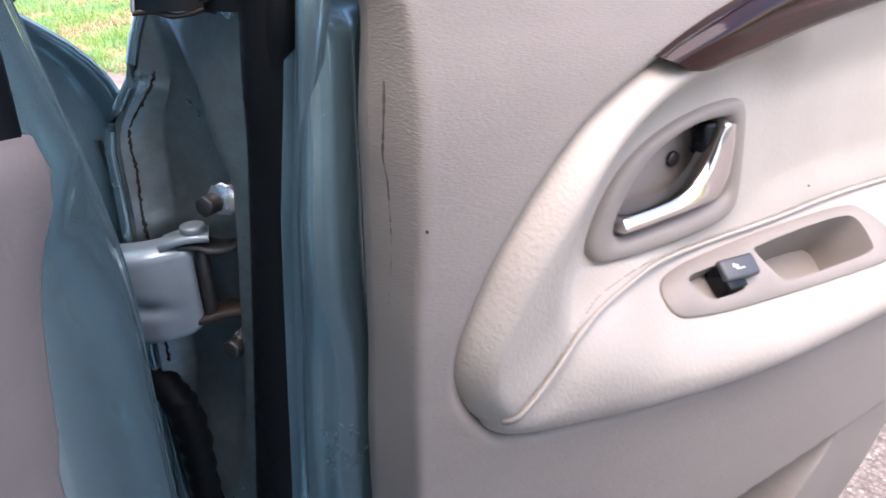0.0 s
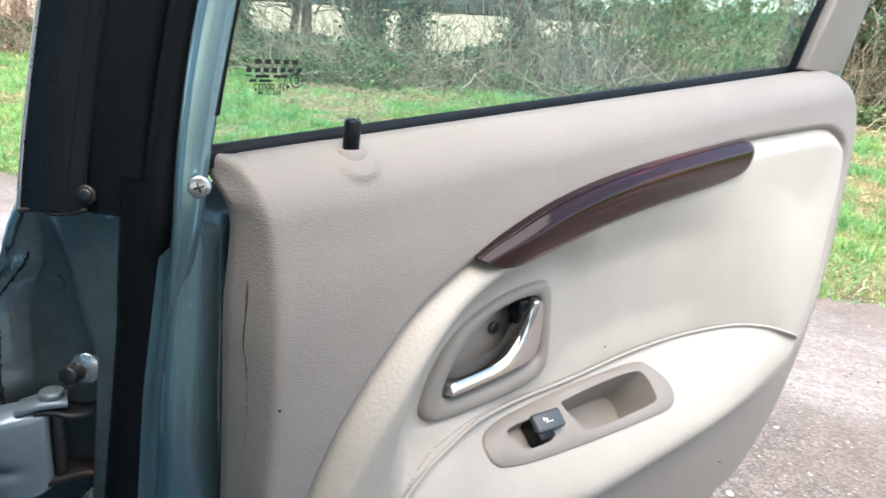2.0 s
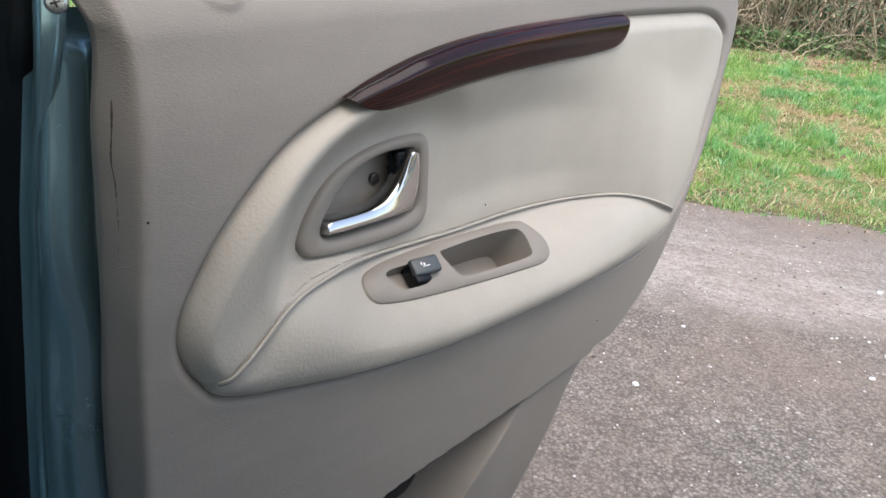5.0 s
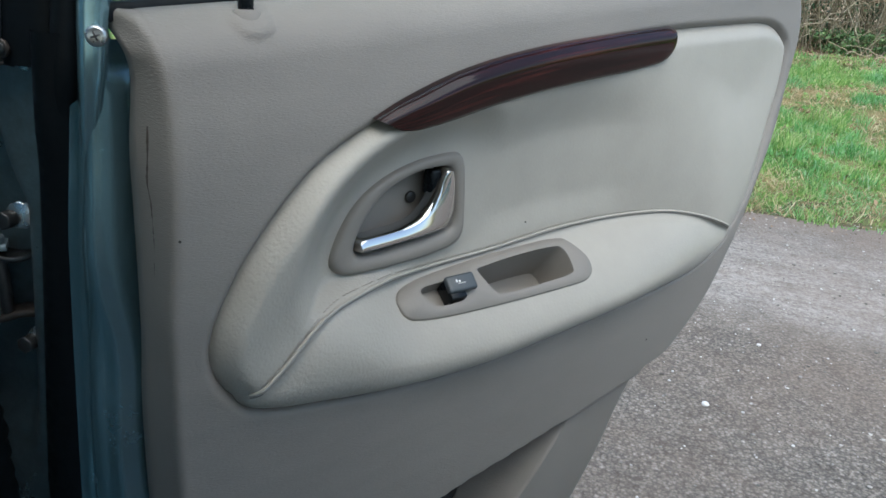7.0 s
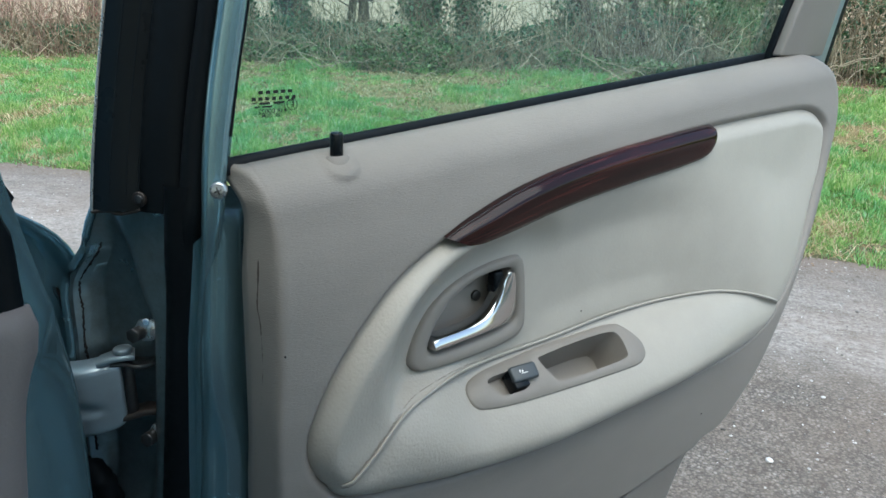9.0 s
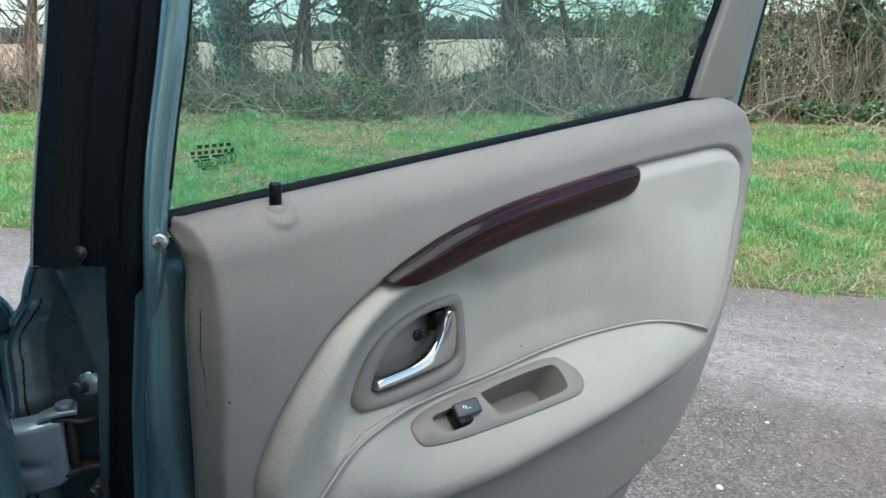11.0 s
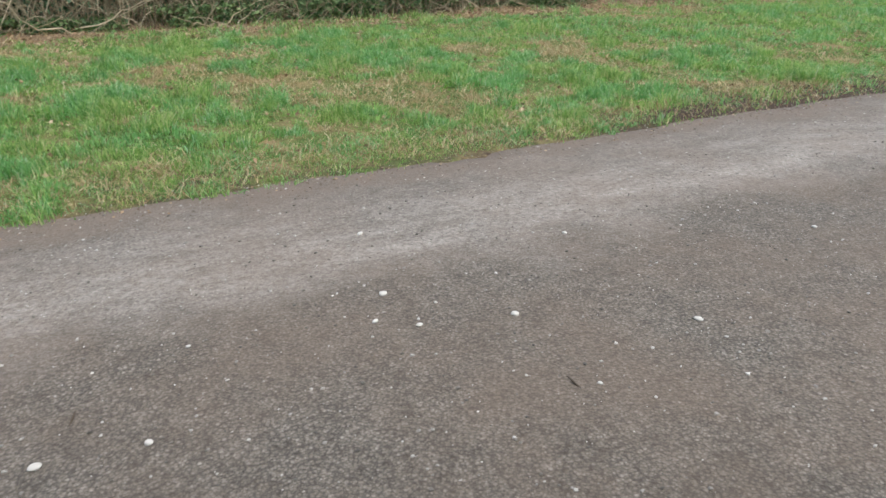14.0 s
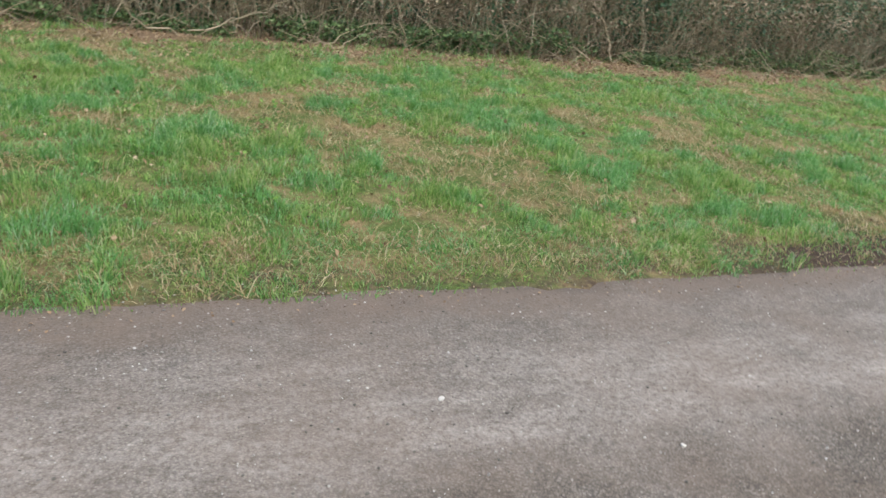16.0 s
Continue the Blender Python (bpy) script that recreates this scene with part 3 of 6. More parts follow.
for v in np.linspace(0, 1, ROWS):
    v = v ** 0.9
    zl, zr = 0.30 + v * 0.754, 0.30 + v * 0.810
    xe = np.interp(zl, EDGE_L[:, 1], EDGE_L[:, 0])
    xb = np.interp(zl, BEND[:, 1], BEND[:, 0])
    xr = np.interp(zr, EDGE_R[:, 1], EDGE_R[:, 0])
    s = np.linspace(0, 1, COLN)
    x = xb + 0.007 + s * (xr - xb - 0.007)
    z = zl + (x - xb) / (xr - xb) * (zr - zl)
    top = 1.054 + 0.0765 * (x - 0.008) - z
    y = card_y(x, z)
    y = y + 0.034 * (1 - np.sqrt(1 - (1 - np.clip(top / 0.034, 0, 1)) ** 2 * 0.999))
    right = xr - x
    y = y + 0.026 * (1 - np.sqrt(1 - (1 - np.clip(right / 0.024, 0, 1)) ** 2 * 0.999))
    line = np.interp(x, POCKET_LINE[:, 0], POCKET_LINE[:, 1])
    side = np.interp(z, POCKET_SIDE[::-1, 1], POCKET_SIDE[::-1, 0])
    y = y + 0.075 * step(0.0, 0.011, line - z) * step(0.0, 0.028, side - x)
    crease = 0.654 + (x - 0.411) * 0.16
    y = y + 0.007 * step(0.0, 0.012, crease - z) * step(0.36, 0.44, x)
    # the raised collar round the lock button
    r = np.hypot(x - 0.086, (z - 1.050) * 1.3)
    y = y - 0.0032 * (1 - step(0.008, 0.0165, r))
    # edge of the card, folded back to the metal
    k = np.linspace(0, 1, RET, endpoint=False)
    yb = y[0]
    p0, p1, p2 = np.array([xe - 0.004, -0.002 + 0.021 * step(1.03, 1.05, zl)]), np.array([xb, yb]), np.array([x[0], yb])
    w = 2.6
    bez = (np.outer((1 - k) ** 2, p0) + np.outer(2 * w * k * (1 - k), p1) + np.outer(k ** 2, p2)) / ((1 - k) ** 2 + 2 * w * k * (1 - k) + k ** 2)[:, None]
    row = np.r_[np.c_[bez[:, 0], bez[:, 1], np.full(RET, zl)], np.c_[x, y, z]]
    verts.append(row)
verts = np.vstack(verts)
faces = grid_faces(ROWS, RET + COLN)
flat = verts[:, [0, 2]]
mid = np.array([flat[list(f)].mean(0) for f in faces])
near = inside(flat, PAD_EDGE)
depth = far_from(flat, np.vstack([PAD_EDGE, PAD_EDGE[:1]])) * np.where(near, 1, -1)
verts[:, 1] += 0.016 * step(-0.004, 0.011, depth)
hole = np.array([depth[list(f)].min() > 0.012 for f in faces])
card = obj("door_card", verts, [f for f, gone in zip(faces, hole) if not gone], CARD, door, "warm grey grained vinyl door card")
solid = card.modifiers.new("thickness", "SOLIDIFY")
solid.thickness, solid.offset = 0.004, -1.0

patch("leather_pad", SEAM, PAD_TOP, upper_pad_y, 60, PAD, "puffed cream leather bolster and recessed panel", [shrunk(closed(BEZEL, 60), 0.94)])
patch("armrest", spline(SEAM, 140), PAD_LOW, arm_y, 44, PAD, "padded cream leather armrest", [shrunk(closed(PLATE, 80), 0.88)], 1.2)
sx = SEAM[3:-2]
tube("seam_welt", np.c_[sx[:, 0], SEAM_LEVEL[3:-2] - 0.0013, sx[:, 1] + 0.0005], 0.0015, PAD, door, "raised leather welt along the seam", 6)
# A thin darker tube stands for the shade in the fold below the welt.
dark = np.c_[sx[:, 0], SEAM_LEVEL[3:-2] - 0.0010, sx[:, 1] - 0.0020]
tube("seam_groove", dark, 0.0006, INSERT_PLASTIC, door, "darker line standing for the shade in the fold below the seam", 5)
stitches = []
STITCH_AT = np.linspace(6, 140, 112).astype(int)
along = SEAM[STITCH_AT + 1] - SEAM[STITCH_AT]
along /= np.linalg.norm(along, axis=1)[:, None]
mids = SEAM[STITCH_AT] + np.c_[-along[:, 1], along[:, 0]] * 0.0032
for c, d, y in zip(mids, along * 0.0014, upper_pad_y(mids[:, 0], mids[:, 1])):
    stitches.append(tube_data([(c[0] + m * d[0], y - 0.0005 - 0.0004 * (m == 0), c[1] + m * d[1]) for m in (-1, 0, 1)], 0.0004, 5))
sv, sf, base = [], [], 0
for v, f in stitches:
    sv.append(v)
    sf += [tuple(base + i for i in q) for q in f]
    base += len(v)
tagged(obj("stitching", np.vstack(sv), sf, THREAD, door, "row of cream stitches beside the seam"), kind="stuff")

drum("door_speaker", (0.265, 0.004, 0.606), (0.0, -1, 0.15), 0.036, 0.012, BLACK_GLOSS, door, "dark round speaker cover in the map pocket", 40, 0.003)

# burr walnut strip
wv = []
WOOD_SEC = [(0, 0), (0, 0.0050), (0.02, 0.0066), (0.06, 0.0084), (0.12, 0.0103), (0.15, 0.0110), (0.17, 0.0119), (0.21, 0.0126), (0.27, 0.0126), (0.35, 0.0120), (0.44, 0.0110), (0.56, 0.0094), (0.69, 0.0075), (0.81, 0.0054), (0.90, 0.0036), (0.97, 0.0019), (1, 0.0006), (1, -0.003)]
WN = len(WOOD_SEC)
s_ = np.linspace(-1, 1, 90)
top_y = np.polyval(np.polyfit(s_, card_y(WOOD_T[:, 0], WOOD_T[:, 1]), 3), s_) + 0.002
low_y = upper_pad_y(WOOD_B[:, 0], WOOD_B[:, 1])
fair = np.polyval(np.polyfit(s_, low_y, 4), s_)
low_y = fair - max(0.0, float((fair - low_y).max())) + 0.0015
ends = 0.55 + 0.45 * np.sin(np.pi / 2 * np.clip(np.minimum(np.arange(90) / 12, (89 - np.arange(90)) / 2.5), 0, 1))
for k, up in WOOD_SEC:
    p = WOOD_T + (WOOD_B - WOOD_T) * k
    p[-12:, 0] += 0.004 * np.sin(np.pi * k) * np.linspace(0, 1, 12) ** 2
    wv.append(np.c_[p[:, 0], top_y + (low_y - top_y) * k - 0.002 - up * ends, p[:, 1]])
wood = obj("wood_trim", np.vstack(wv), grid_faces(WN, 90) + [tuple(i * 90 for i in range(WN)), tuple(i * 90 + 89 for i in reversed(range(WN)))], WALNUT, door, "curved glossy dark walnut trim strip")
grain_uv = wood.data.uv_layers.new(name="UVMap")
for loop in wood.data.loops:
    grain_uv.data[loop.index].uv = (loop.vertex_index % 90 * 0.004, WOOD_SEC[loop.vertex_index // 90][0] * 0.036)

# inner handle: bezel, cup, screw and chrome lever


def ring_skin(name, loops, mat, parent, label="", cap=False):
    """Quads between loops of equal count; cap closes the last."""
    n = len(loops[0])
    f = grid_faces(len(loops), n, True)
    if cap:
        f.append(tuple((len(loops) - 1) * n + i for i in range(n)))
    return obj(name, np.vstack(loops), f, mat, parent, label)


def handle_loop(poly, off):
    return np.c_[poly[:, 0], handle_y(poly[:, 0], poly[:, 1]) + off, poly[:, 1]]


outer, inner = closed(BEZEL, 72), closed(CUP, 72)
shift = min(range(72), key=lambda k: np.sum((np.roll(inner, k, 0) - inner.mean(0) - (outer - outer.mean(0)) * 0.8) ** 2))
inner = np.roll(inner, shift, 0)
bezel = ring_skin("handle_bezel", [handle_loop(shrunk(outer, 1.01), 0.010), handle_loop(outer, 0.001), handle_loop(outer + (inner - outer) * 0.10, -0.0035),
                                   handle_loop(outer + (inner - outer) * 0.3, -0.005), handle_loop(outer + (inner - outer) * 0.8, -0.004),
                                   handle_loop(inner, -0.001), handle_loop(shrunk(inner, 0.985), 0.006)], INSERT_PLASTIC, door, "taupe plastic bezel round the inner handle")
ring_skin("handle_cup", [handle_loop(shrunk(inner, 1.0), 0.002), handle_loop(shrunk(inner, 0.98), 0.014), handle_loop(shrunk(inner, 0.93), 0.0195), handle_loop(shrunk(inner, 0.5), 0.021)],
          INSERT_PLASTIC, door, "recessed taupe cup behind the lever", True)
drum("cup_screw", (0.2290, 0.0125, 0.9085), (0, -1, 0), 0.0050, 0.003, STEEL, door, "dark cross-head screw in the cup", 18)
box("lever_pivot_block", (0.2375, -0.004, 0.912), (0.250, 0.008, 0.9335), BLACK_GLOSS, door, "black pivot block behind the lever", 0.002)
LEV_T = spline([(0.1608, 0.8905), (0.1657, 0.8932), (0.1881, 0.8937), (0.2057, 0.8949), (0.2208, 0.8990), (0.2317, 0.9075), (0.2390, 0.9174), (0.2449, 0.9310), (0.2485, 0.9350)], 64)
LEV_B = spline([(0.1612, 0.8822), (0.1767, 0.8813), (0.1999, 0.8818), (0.2305, 0.8827), (0.2498, 0.8850), (0.2575, 0.8912), (0.2605, 0.9008), (0.2603, 0.9200), (0.2557, 0.9350)], 64)
lv = []
LP = [(0.0, 0.008), (0.0, 0.0), (0.03, -0.0036), (0.08, -0.0056), (0.2, -0.0066), (0.45, -0.0077), (0.66, -0.0083), (0.71, -0.0080), (0.76, -0.0073), (0.86, -0.0060), (0.95, -0.0045), (1.0, -0.0015), (1.0, 0.012)]
for k, off in LP:
    p = LEV_T + (LEV_B - LEV_T) * k
    y = handle_y(p[:, 0], p[:, 1]) + off
    lv.append(np.c_[p[:, 0], y, p[:, 1]])
lv = np.stack(lv)
for end, to in ((0, 1), (-1, -2)):
    lv[:, end, 1] = lv[:, to, 1] + 0.006
lever = obj("handle_lever", lv.reshape(-1, 3), grid_faces(len(LP), 64) + [tuple(i * 64 for i in range(len(LP))), tuple(i * 64 + 63 for i in reversed(range(len(LP))))], CHROME, door, "polished chrome inner door handle lever")

# switch plate with window switch and pull pocket


def plate_pt(x, z, off=0.0):
    """A point on the slanting switch plate, off metres above it."""
    n = np.array([0.03, 1.0, -1.3])
    n /= np.linalg.norm(n)
    return np.array([x, plate_y(x, z), z]) - n * off


def plate_loop(poly, off):
    return np.array([plate_pt(x, z, off) for x, z in poly])


def filled_plate(name, rim, holes, off, mat, parent, label):
    bm = bmesh.new()
    edges = []
    for loop in [rim, *holes]:
        vs = [bm.verts.new(tuple(plate_pt(x, z, off))) for x, z in loop]
        edges += [bm.edges.new((a, b)) for a, b in zip(vs, vs[1:] + vs[:1])]
    bmesh.ops.triangle_fill(bm, edges=edges, use_beauty=True)
    loops = [(rim, [(1.0, off), (1.012, off - 0.0012), (1.025, off - 0.005)])]
    for loop, prof in loops:
        prev = None
        for k, o in prof:
            ring = [bm.verts.new(tuple(plate_pt(x, z, o))) for x, z in shrunk(loop, k)]
            if prev:
                for i in range(len(ring)):
                    j = (i + 1) % len(ring)
                    bm.faces.new((prev[i], prev[j], ring[j], ring[i]))
            prev = ring
    bmesh.ops.remove_doubles(bm, verts=bm.verts[:], dist=0.00005)
    return from_bm(name, bm, mat, parent, label, True)


plate_rim, pocket_rim, slot_rim = closed(PLATE, 120), closed(POCKET, 80), closed(SLOT, 48)
plate = filled_plate("switch_plate", plate_rim, [pocket_rim, slot_rim], 0.0022, INSERT_PLASTIC, door, "taupe plastic switch plate in the armrest")
ring_skin("pull_pocket", [plate_loop(pocket_rim, 0.0022), plate_loop(shrunk(pocket_rim, 0.985), 0.0), plate_loop(shrunk(pocket_rim, 0.95), -0.034), plate_loop(shrunk(pocket_rim, 0.86), -0.044)],
          INSERT_PLASTIC, door, "deep taupe pull pocket in the armrest", True)
ring_skin("switch_well", [plate_loop(slot_rim, 0.0022), plate_loop(shrunk(slot_rim, 0.98), 0.0), plate_loop(shrunk(slot_rim, 0.92), -0.010)], INSERT_PLASTIC, door, "well round the window switch", True)
n_plate = Vector((-0.03, -1.0, 1.3)).normalized()
x_plate = Vector((1, -0.03, 0)).normalized()
y_plate = n_plate.cross(x_plate)
frame_m = Matrix((x_plate, y_plate, n_plate)).transposed().to_4x4()
switch_at = Matrix.Translation(plate_pt(0.2530, 0.8365, 0.0)) @ frame_m
tilt_at = switch_at @ pose(0, 0, 0, 4, -5, -3)
switch = box("window_switch", (-0.0130, -0.0078, 0.0036), (0.0150, 0.0076, 0.0102), SWITCH, door, "dark grey rocker switch", 0.0026, tilt_at, 4)
box("switch_skirt", (-0.0135, -0.0128, -0.009), (0.0025, 0.0062, 0.0062), BLACK_GLOSS, door, "black stem under the switch", 0.0012, switch_at)
for k in (-0.0016, 0.0010):
    box("switch_symbol", (-0.0030 + k, -0.0012, 0.0101), (-0.0014 + k, 0.0014, 0.0105), WHITE, switch, "pale window symbol", 0.0, tilt_at @ pose(0, 0, 0, 0, 0, -20))
box("switch_symbol", (-0.0030, -0.0016, 0.0101), (0.0040, -0.0008, 0.0105), WHITE, switch, "pale window symbol", 0.0, tilt_at)

# lock button
drum("lock_button", (0.0855, -0.004, 1.0580), (0.0, -0.08, 1), 0.0048, 0.028, BLACK_GLOSS, door, "black lock button", 24, 0.0015)
ring = [(0.0108, 1.0495), (0.0090, 1.0543), (0.0070, 1.0556), (0.0056, 1.0540)]
lo = np.linspace(0, 2 * np.pi, 28, endpoint=False)
ring_skin("lock_collar", [np.c_[0.0855 + r * np.cos(lo), -0.004 + 0.8 * r * np.sin(lo), np.full(28, z)] for r, z in ring], CARD, door, "moulded collar at the lock button")

# glass, belt seal, window frame


def glass_y(x, z):
    return 0.022 + 0.056 * x - 0.14 * (z - 1.06)


gv, gn = [], 24
for x0, z0, z1 in [(0.004 + 0.726 * k, 1.045 + 0.066 * k, 1.40 - 0.05 * k * k) for k in np.linspace(0, 1, gn)]:
    for j in np.linspace(0, 1, 8):
        x = x0 + j * (0.06 + 0.015 * (x0 / 0.73))
        z = z0 + j * (z1 - z0)
        gv.append((x, glass_y(x, z), z))
pane = obj("window_glass", gv, grid_faces(gn, 8), GLASS, door, "green-tinted rear door window glass", False)
solid = pane.modifiers.new("thickness", "SOLIDIFY")
solid.thickness = 0.0035
pane.visible_shadow = False
lip = [(-0.0135, -0.008), (-0.0135, -0.0015), (-0.0122, 0.0014), (-0.0080, 0.0026), (-0.0045, 0.0022), (-0.0030, 0.0006), (-0.0030, -0.008)]
belt = np.array([[(x, glass_y(x, 1.055) + a, 1.0545 + 0.077 * (x - 0.008) + b) for a, b in lip] for x in np.linspace(0.004, 0.745, 40)])
obj("belt_seal", belt.reshape(-1, 3), grid_faces(40, len(lip)), RUBBER, door, "black rubber belt seal below the glass")
edge = spline([(0.79, 0.004, 1.405), (0.72, -0.006, 1.425), (0.45, -0.018, 1.43), (0.075, -0.028, 1.40)], 40)
tube("glass_run_channel", edge, 0.0095, RUBBER, door, "black rubber glass run", 8)


def slab(name, loop, y0, y1, mat, label="", bevel=0.002):
    """A plate with the outline loop in the door's plane; y0 and y1 are functions of x and z."""
    bm = bmesh.new()
    a = [bm.verts.new((x, y0(x, z), z)) for x, z in loop]
    b = [bm.verts.new((x, y1(x, z), z)) for x, z in loop]
    bm.faces.new(a)
    bm.faces.new(b[::-1])
    for i in range(len(loop)):
        j = (i + 1) % len(loop)
        bm.faces.new((a[i], b[i], b[j], a[j]))
    bmesh.ops.recalc_face_normals(bm, faces=bm.faces[:])
    bmesh.ops.bevel(bm, geom=bm.edges[:], offset=bevel, segments=2, affect="EDGES", profile=0.5)
    return from_bm(name, bm, mat, door, label, True)


SAIL_Z = [1.100, 1.155, 1.215, 1.275, 1.335, 1.40]
SAIL_L = [0.6925, 0.7035, 0.7215, 0.739, 0.757, 0.778]
SAIL_R = [0.7995, 0.8030, 0.8085, 0.815, 0.822, 0.831]


def upright_loop(left, right, low_left=0.0, low_right=0.0):
    """A closed outline between two lists of x over the heights of the sail trim."""
    zl, zr = [SAIL_Z[0] + low_left] + SAIL_Z[1:], [SAIL_Z[0] + low_right] + SAIL_Z[1:]
    return list(zip(right, zr)) + list(zip(left, zl))[::-1]


slab("rear_sail_trim", upright_loop(SAIL_L, SAIL_R, 0.0065, 0.0035), lambda x, z: glass_y(x, z) - 0.024, lambda x, z: glass_y(x, z) - 0.006, INSERT_PLASTIC, "taupe trim on the rear window corner", 0.003)
slab("glass_run_rear", upright_loop([x - 0.006 for x in SAIL_L], [x + 0.03 for x in SAIL_L]), lambda x, z: glass_y(x, z) - 0.013, lambda x, z: glass_y(x, z) - 0.0045, RUBBER, "black rubber run at the rear edge of the glass", 0.0015)
slab("rear_frame_bead", upright_loop([x + 0.0012 for x in SAIL_R], [x + 0.034 for x in SAIL_R], -0.010, -0.016), lambda x, z: glass_y(x, z) - 0.013, lambda x, z: glass_y(x, z) + 0.015, SILVER, "grey metal bead of the rear window frame", 0.001)
slab("rear_frame_seal", upright_loop([x + 0.0345 for x in SAIL_R], [x + 0.066 - 0.10 * (x - 0.8) for x in SAIL_R], -0.016, -0.024), lambda x, z: glass_y(x, z) - 0.003, lambda x, z: glass_y(x, z) + 0.03, RUBBER, "black rubber along the rear window frame", 0.002)
# front upright of the window frame: painted strip, two seals, gloss black cover
post = spline([(-0.013, 0.034, 0.89), (-0.0095, 0.0225, 0.94), (-0.0060, 0.0125, 0.98), (-0.0035, 0.0065, 1.003), (-0.0015, 0.0030, 1.02), (0.004, 0.004, 1.055), (0.014, 0.002, 1.11), (0.0255, -0.004, 1.17), (0.042, -0.014, 1.27), (0.066, -0.030, 1.40)], 48)


def strip(name, path, lo_off, hi_off, mat, label, depth=0.012, rise=0.003, start=None, span=7):
    """An upright moulding along path, spanning two offsets in the door's section."""
    lo_off, hi_off = np.array(lo_off), np.array(hi_off)
    across = hi_off - lo_off
    nrm = np.array([across[1], -across[0]]) / np.linalg.norm(across)
    if nrm[1] > 0:
        nrm = -nrm
    ks = np.linspace(0, 1, 7)
    rows = []
    for i, p in enumerate(path):
        lo, hi = lo_off, hi_off
        if start:
            g = step(0, 1, i / span)
            lo, hi = np.array(start[0]) * (1 - g) + lo_off * g, np.array(start[1]) * (1 - g) + hi_off * g
        sec = [lo + (hi - lo) * k + nrm * rise * np.sin(np.pi * k) ** 0.5 for k in ks]
        sec += [hi - nrm * depth, lo - nrm * depth]
        rows.append([(p[0] + s[0], p[1] + s[1], p[2]) for s in sec])
    rows = np.array(rows)
    n = rows.shape[1]
    f = grid_faces(len(rows), n, True) + [tuple(range(n)), tuple(len(rows) * n - 1 - i for i in range(n))]
    return obj(name, rows.reshape(-1, 3), f, mat, door, label)


strip("frame_upright", post, (-0.0115, 0.0095), (0.0055, 0.0025), PAINT, "teal painted upright of the window frame", 0.018, 0.004, ((-0.002, 0.011), (0.0055, 0.007)), 21)
strip("upright_run", post[post[:, 2] > 1.065], (0.006, 0.002), (0.0085, 0.012), RUBBER, "black rubber beside the glass", 0.004, 0.001)
strip("inner_seal", post[post[:, 2] > 0.96], (-0.0185, 0.026), (-0.0125, 0.0130), RUBBER, "black door seal", 0.014, 0.004, ((-0.0145, 0.022), (-0.0125, 0.0160)), 6)
strip("bright_bead", post[post[:, 2] > 1.045], (-0.0150, 0.0165), (-0.0138, 0.0145), STEEL, "thin grey bead on the frame seal", 0.004, 0.001)
strip("outer_seal", post[post[:, 2] > 1.014], (-0.041, 0.0545), (-0.019, 0.027), RUBBER, "soft black outer door seal", 0.016, 0.005, ((-0.039, 0.0545), (-0.016, 0.026)))
for k in (0.30, 0.62, 0.86):
    a = np.array((-0.066, 0.066)) + np.array((0.030, -0.016)) * k
    strip("cover_rib", post[post[:, 2] > 1.024], tuple(a), tuple(a + (0.0022, -0.0012)), BLACK_GLOSS, "raised rib of the frame cover", 0.003, 0.0022)
strip("frame_cover", post[post[:, 2] > 1.0185], (-0.066, 0.066), (-0.036, 0.050), BLACK_GLOSS, "gloss black window frame cover", 0.02, 0.002)
foot = post[np.argmin(np.abs(post[:, 2] - 1.0185))]
tube("cover_crack", [(foot[0] - 0.067 + 0.034 * k, foot[1] + 0.067 - 0.019 * k, 1.0180 + 0.0012 * math.sin(9 * k)) for k in np.linspace(0, 1, 14)], [0.0010 + 0.0007 * abs(math.sin(2.3 * i)) for i in range(14)], RUST, door, "rusty dark joint below the frame cover", 6)
strip("frame_cover_edge", post[post[:, 2] > 1.0185], (-0.0672, 0.069), (-0.0663, 0.0665), ZINC, "bright edge of the frame cover", 0.004, 0.001)
top_rail = spline([(0.066, -0.030, 1.40), (0.12, -0.034, 1.425), (0.45, -0.030, 1.45), (0.76, 0.0, 1.435), (0.836, 0.012, 1.395)], 40)
tube("frame_top_rail", top_rail, 0.02, PAINT, door, "teal painted top rail of the window frame", 10)

# printed marking on the glass: the two makers' names as plain bars, the rest lettered, read from outside


def glass_bars(name, bars, label):
    v = [(x, glass_y(x, z) - 0.0046, z) for a, b, c, d in bars for x, z in ((a, c), (b, c), (b, d), (a, d))]
    return obj(name, v, [tuple(4 * i + k for k in range(4)) for i in range(len(bars))], PRINT, pane, label, False)


def glass_text(body, right, low, size):
    """Letters of the built-in font, reversed as seen from inside the car; right is the x of the first letter."""
    curve = bpy.data.curves.new("glass_lettering", "FONT")
    curve.body, curve.size, curve.offset = body, size, size * 0.012
    holder = new("glass_lettering", curve)
    flat_mesh = bpy.data.meshes.new_from_object(holder.evaluated_get(bpy.context.evaluated_depsgraph_get()))
    bpy.data.objects.remove(holder)
    v = [(right - p.co.x, glass_y(right - p.co.x, low + p.co.y) - 0.0046, low + p.co.y) for p in flat_mesh.vertices]
    f = [tuple(p.vertices) for p in flat_mesh.polygons]
    bpy.data.meshes.remove(flat_mesh)
    return obj("glass_lettering", v, f, PRINT, pane, "reversed black print on the glass", False)


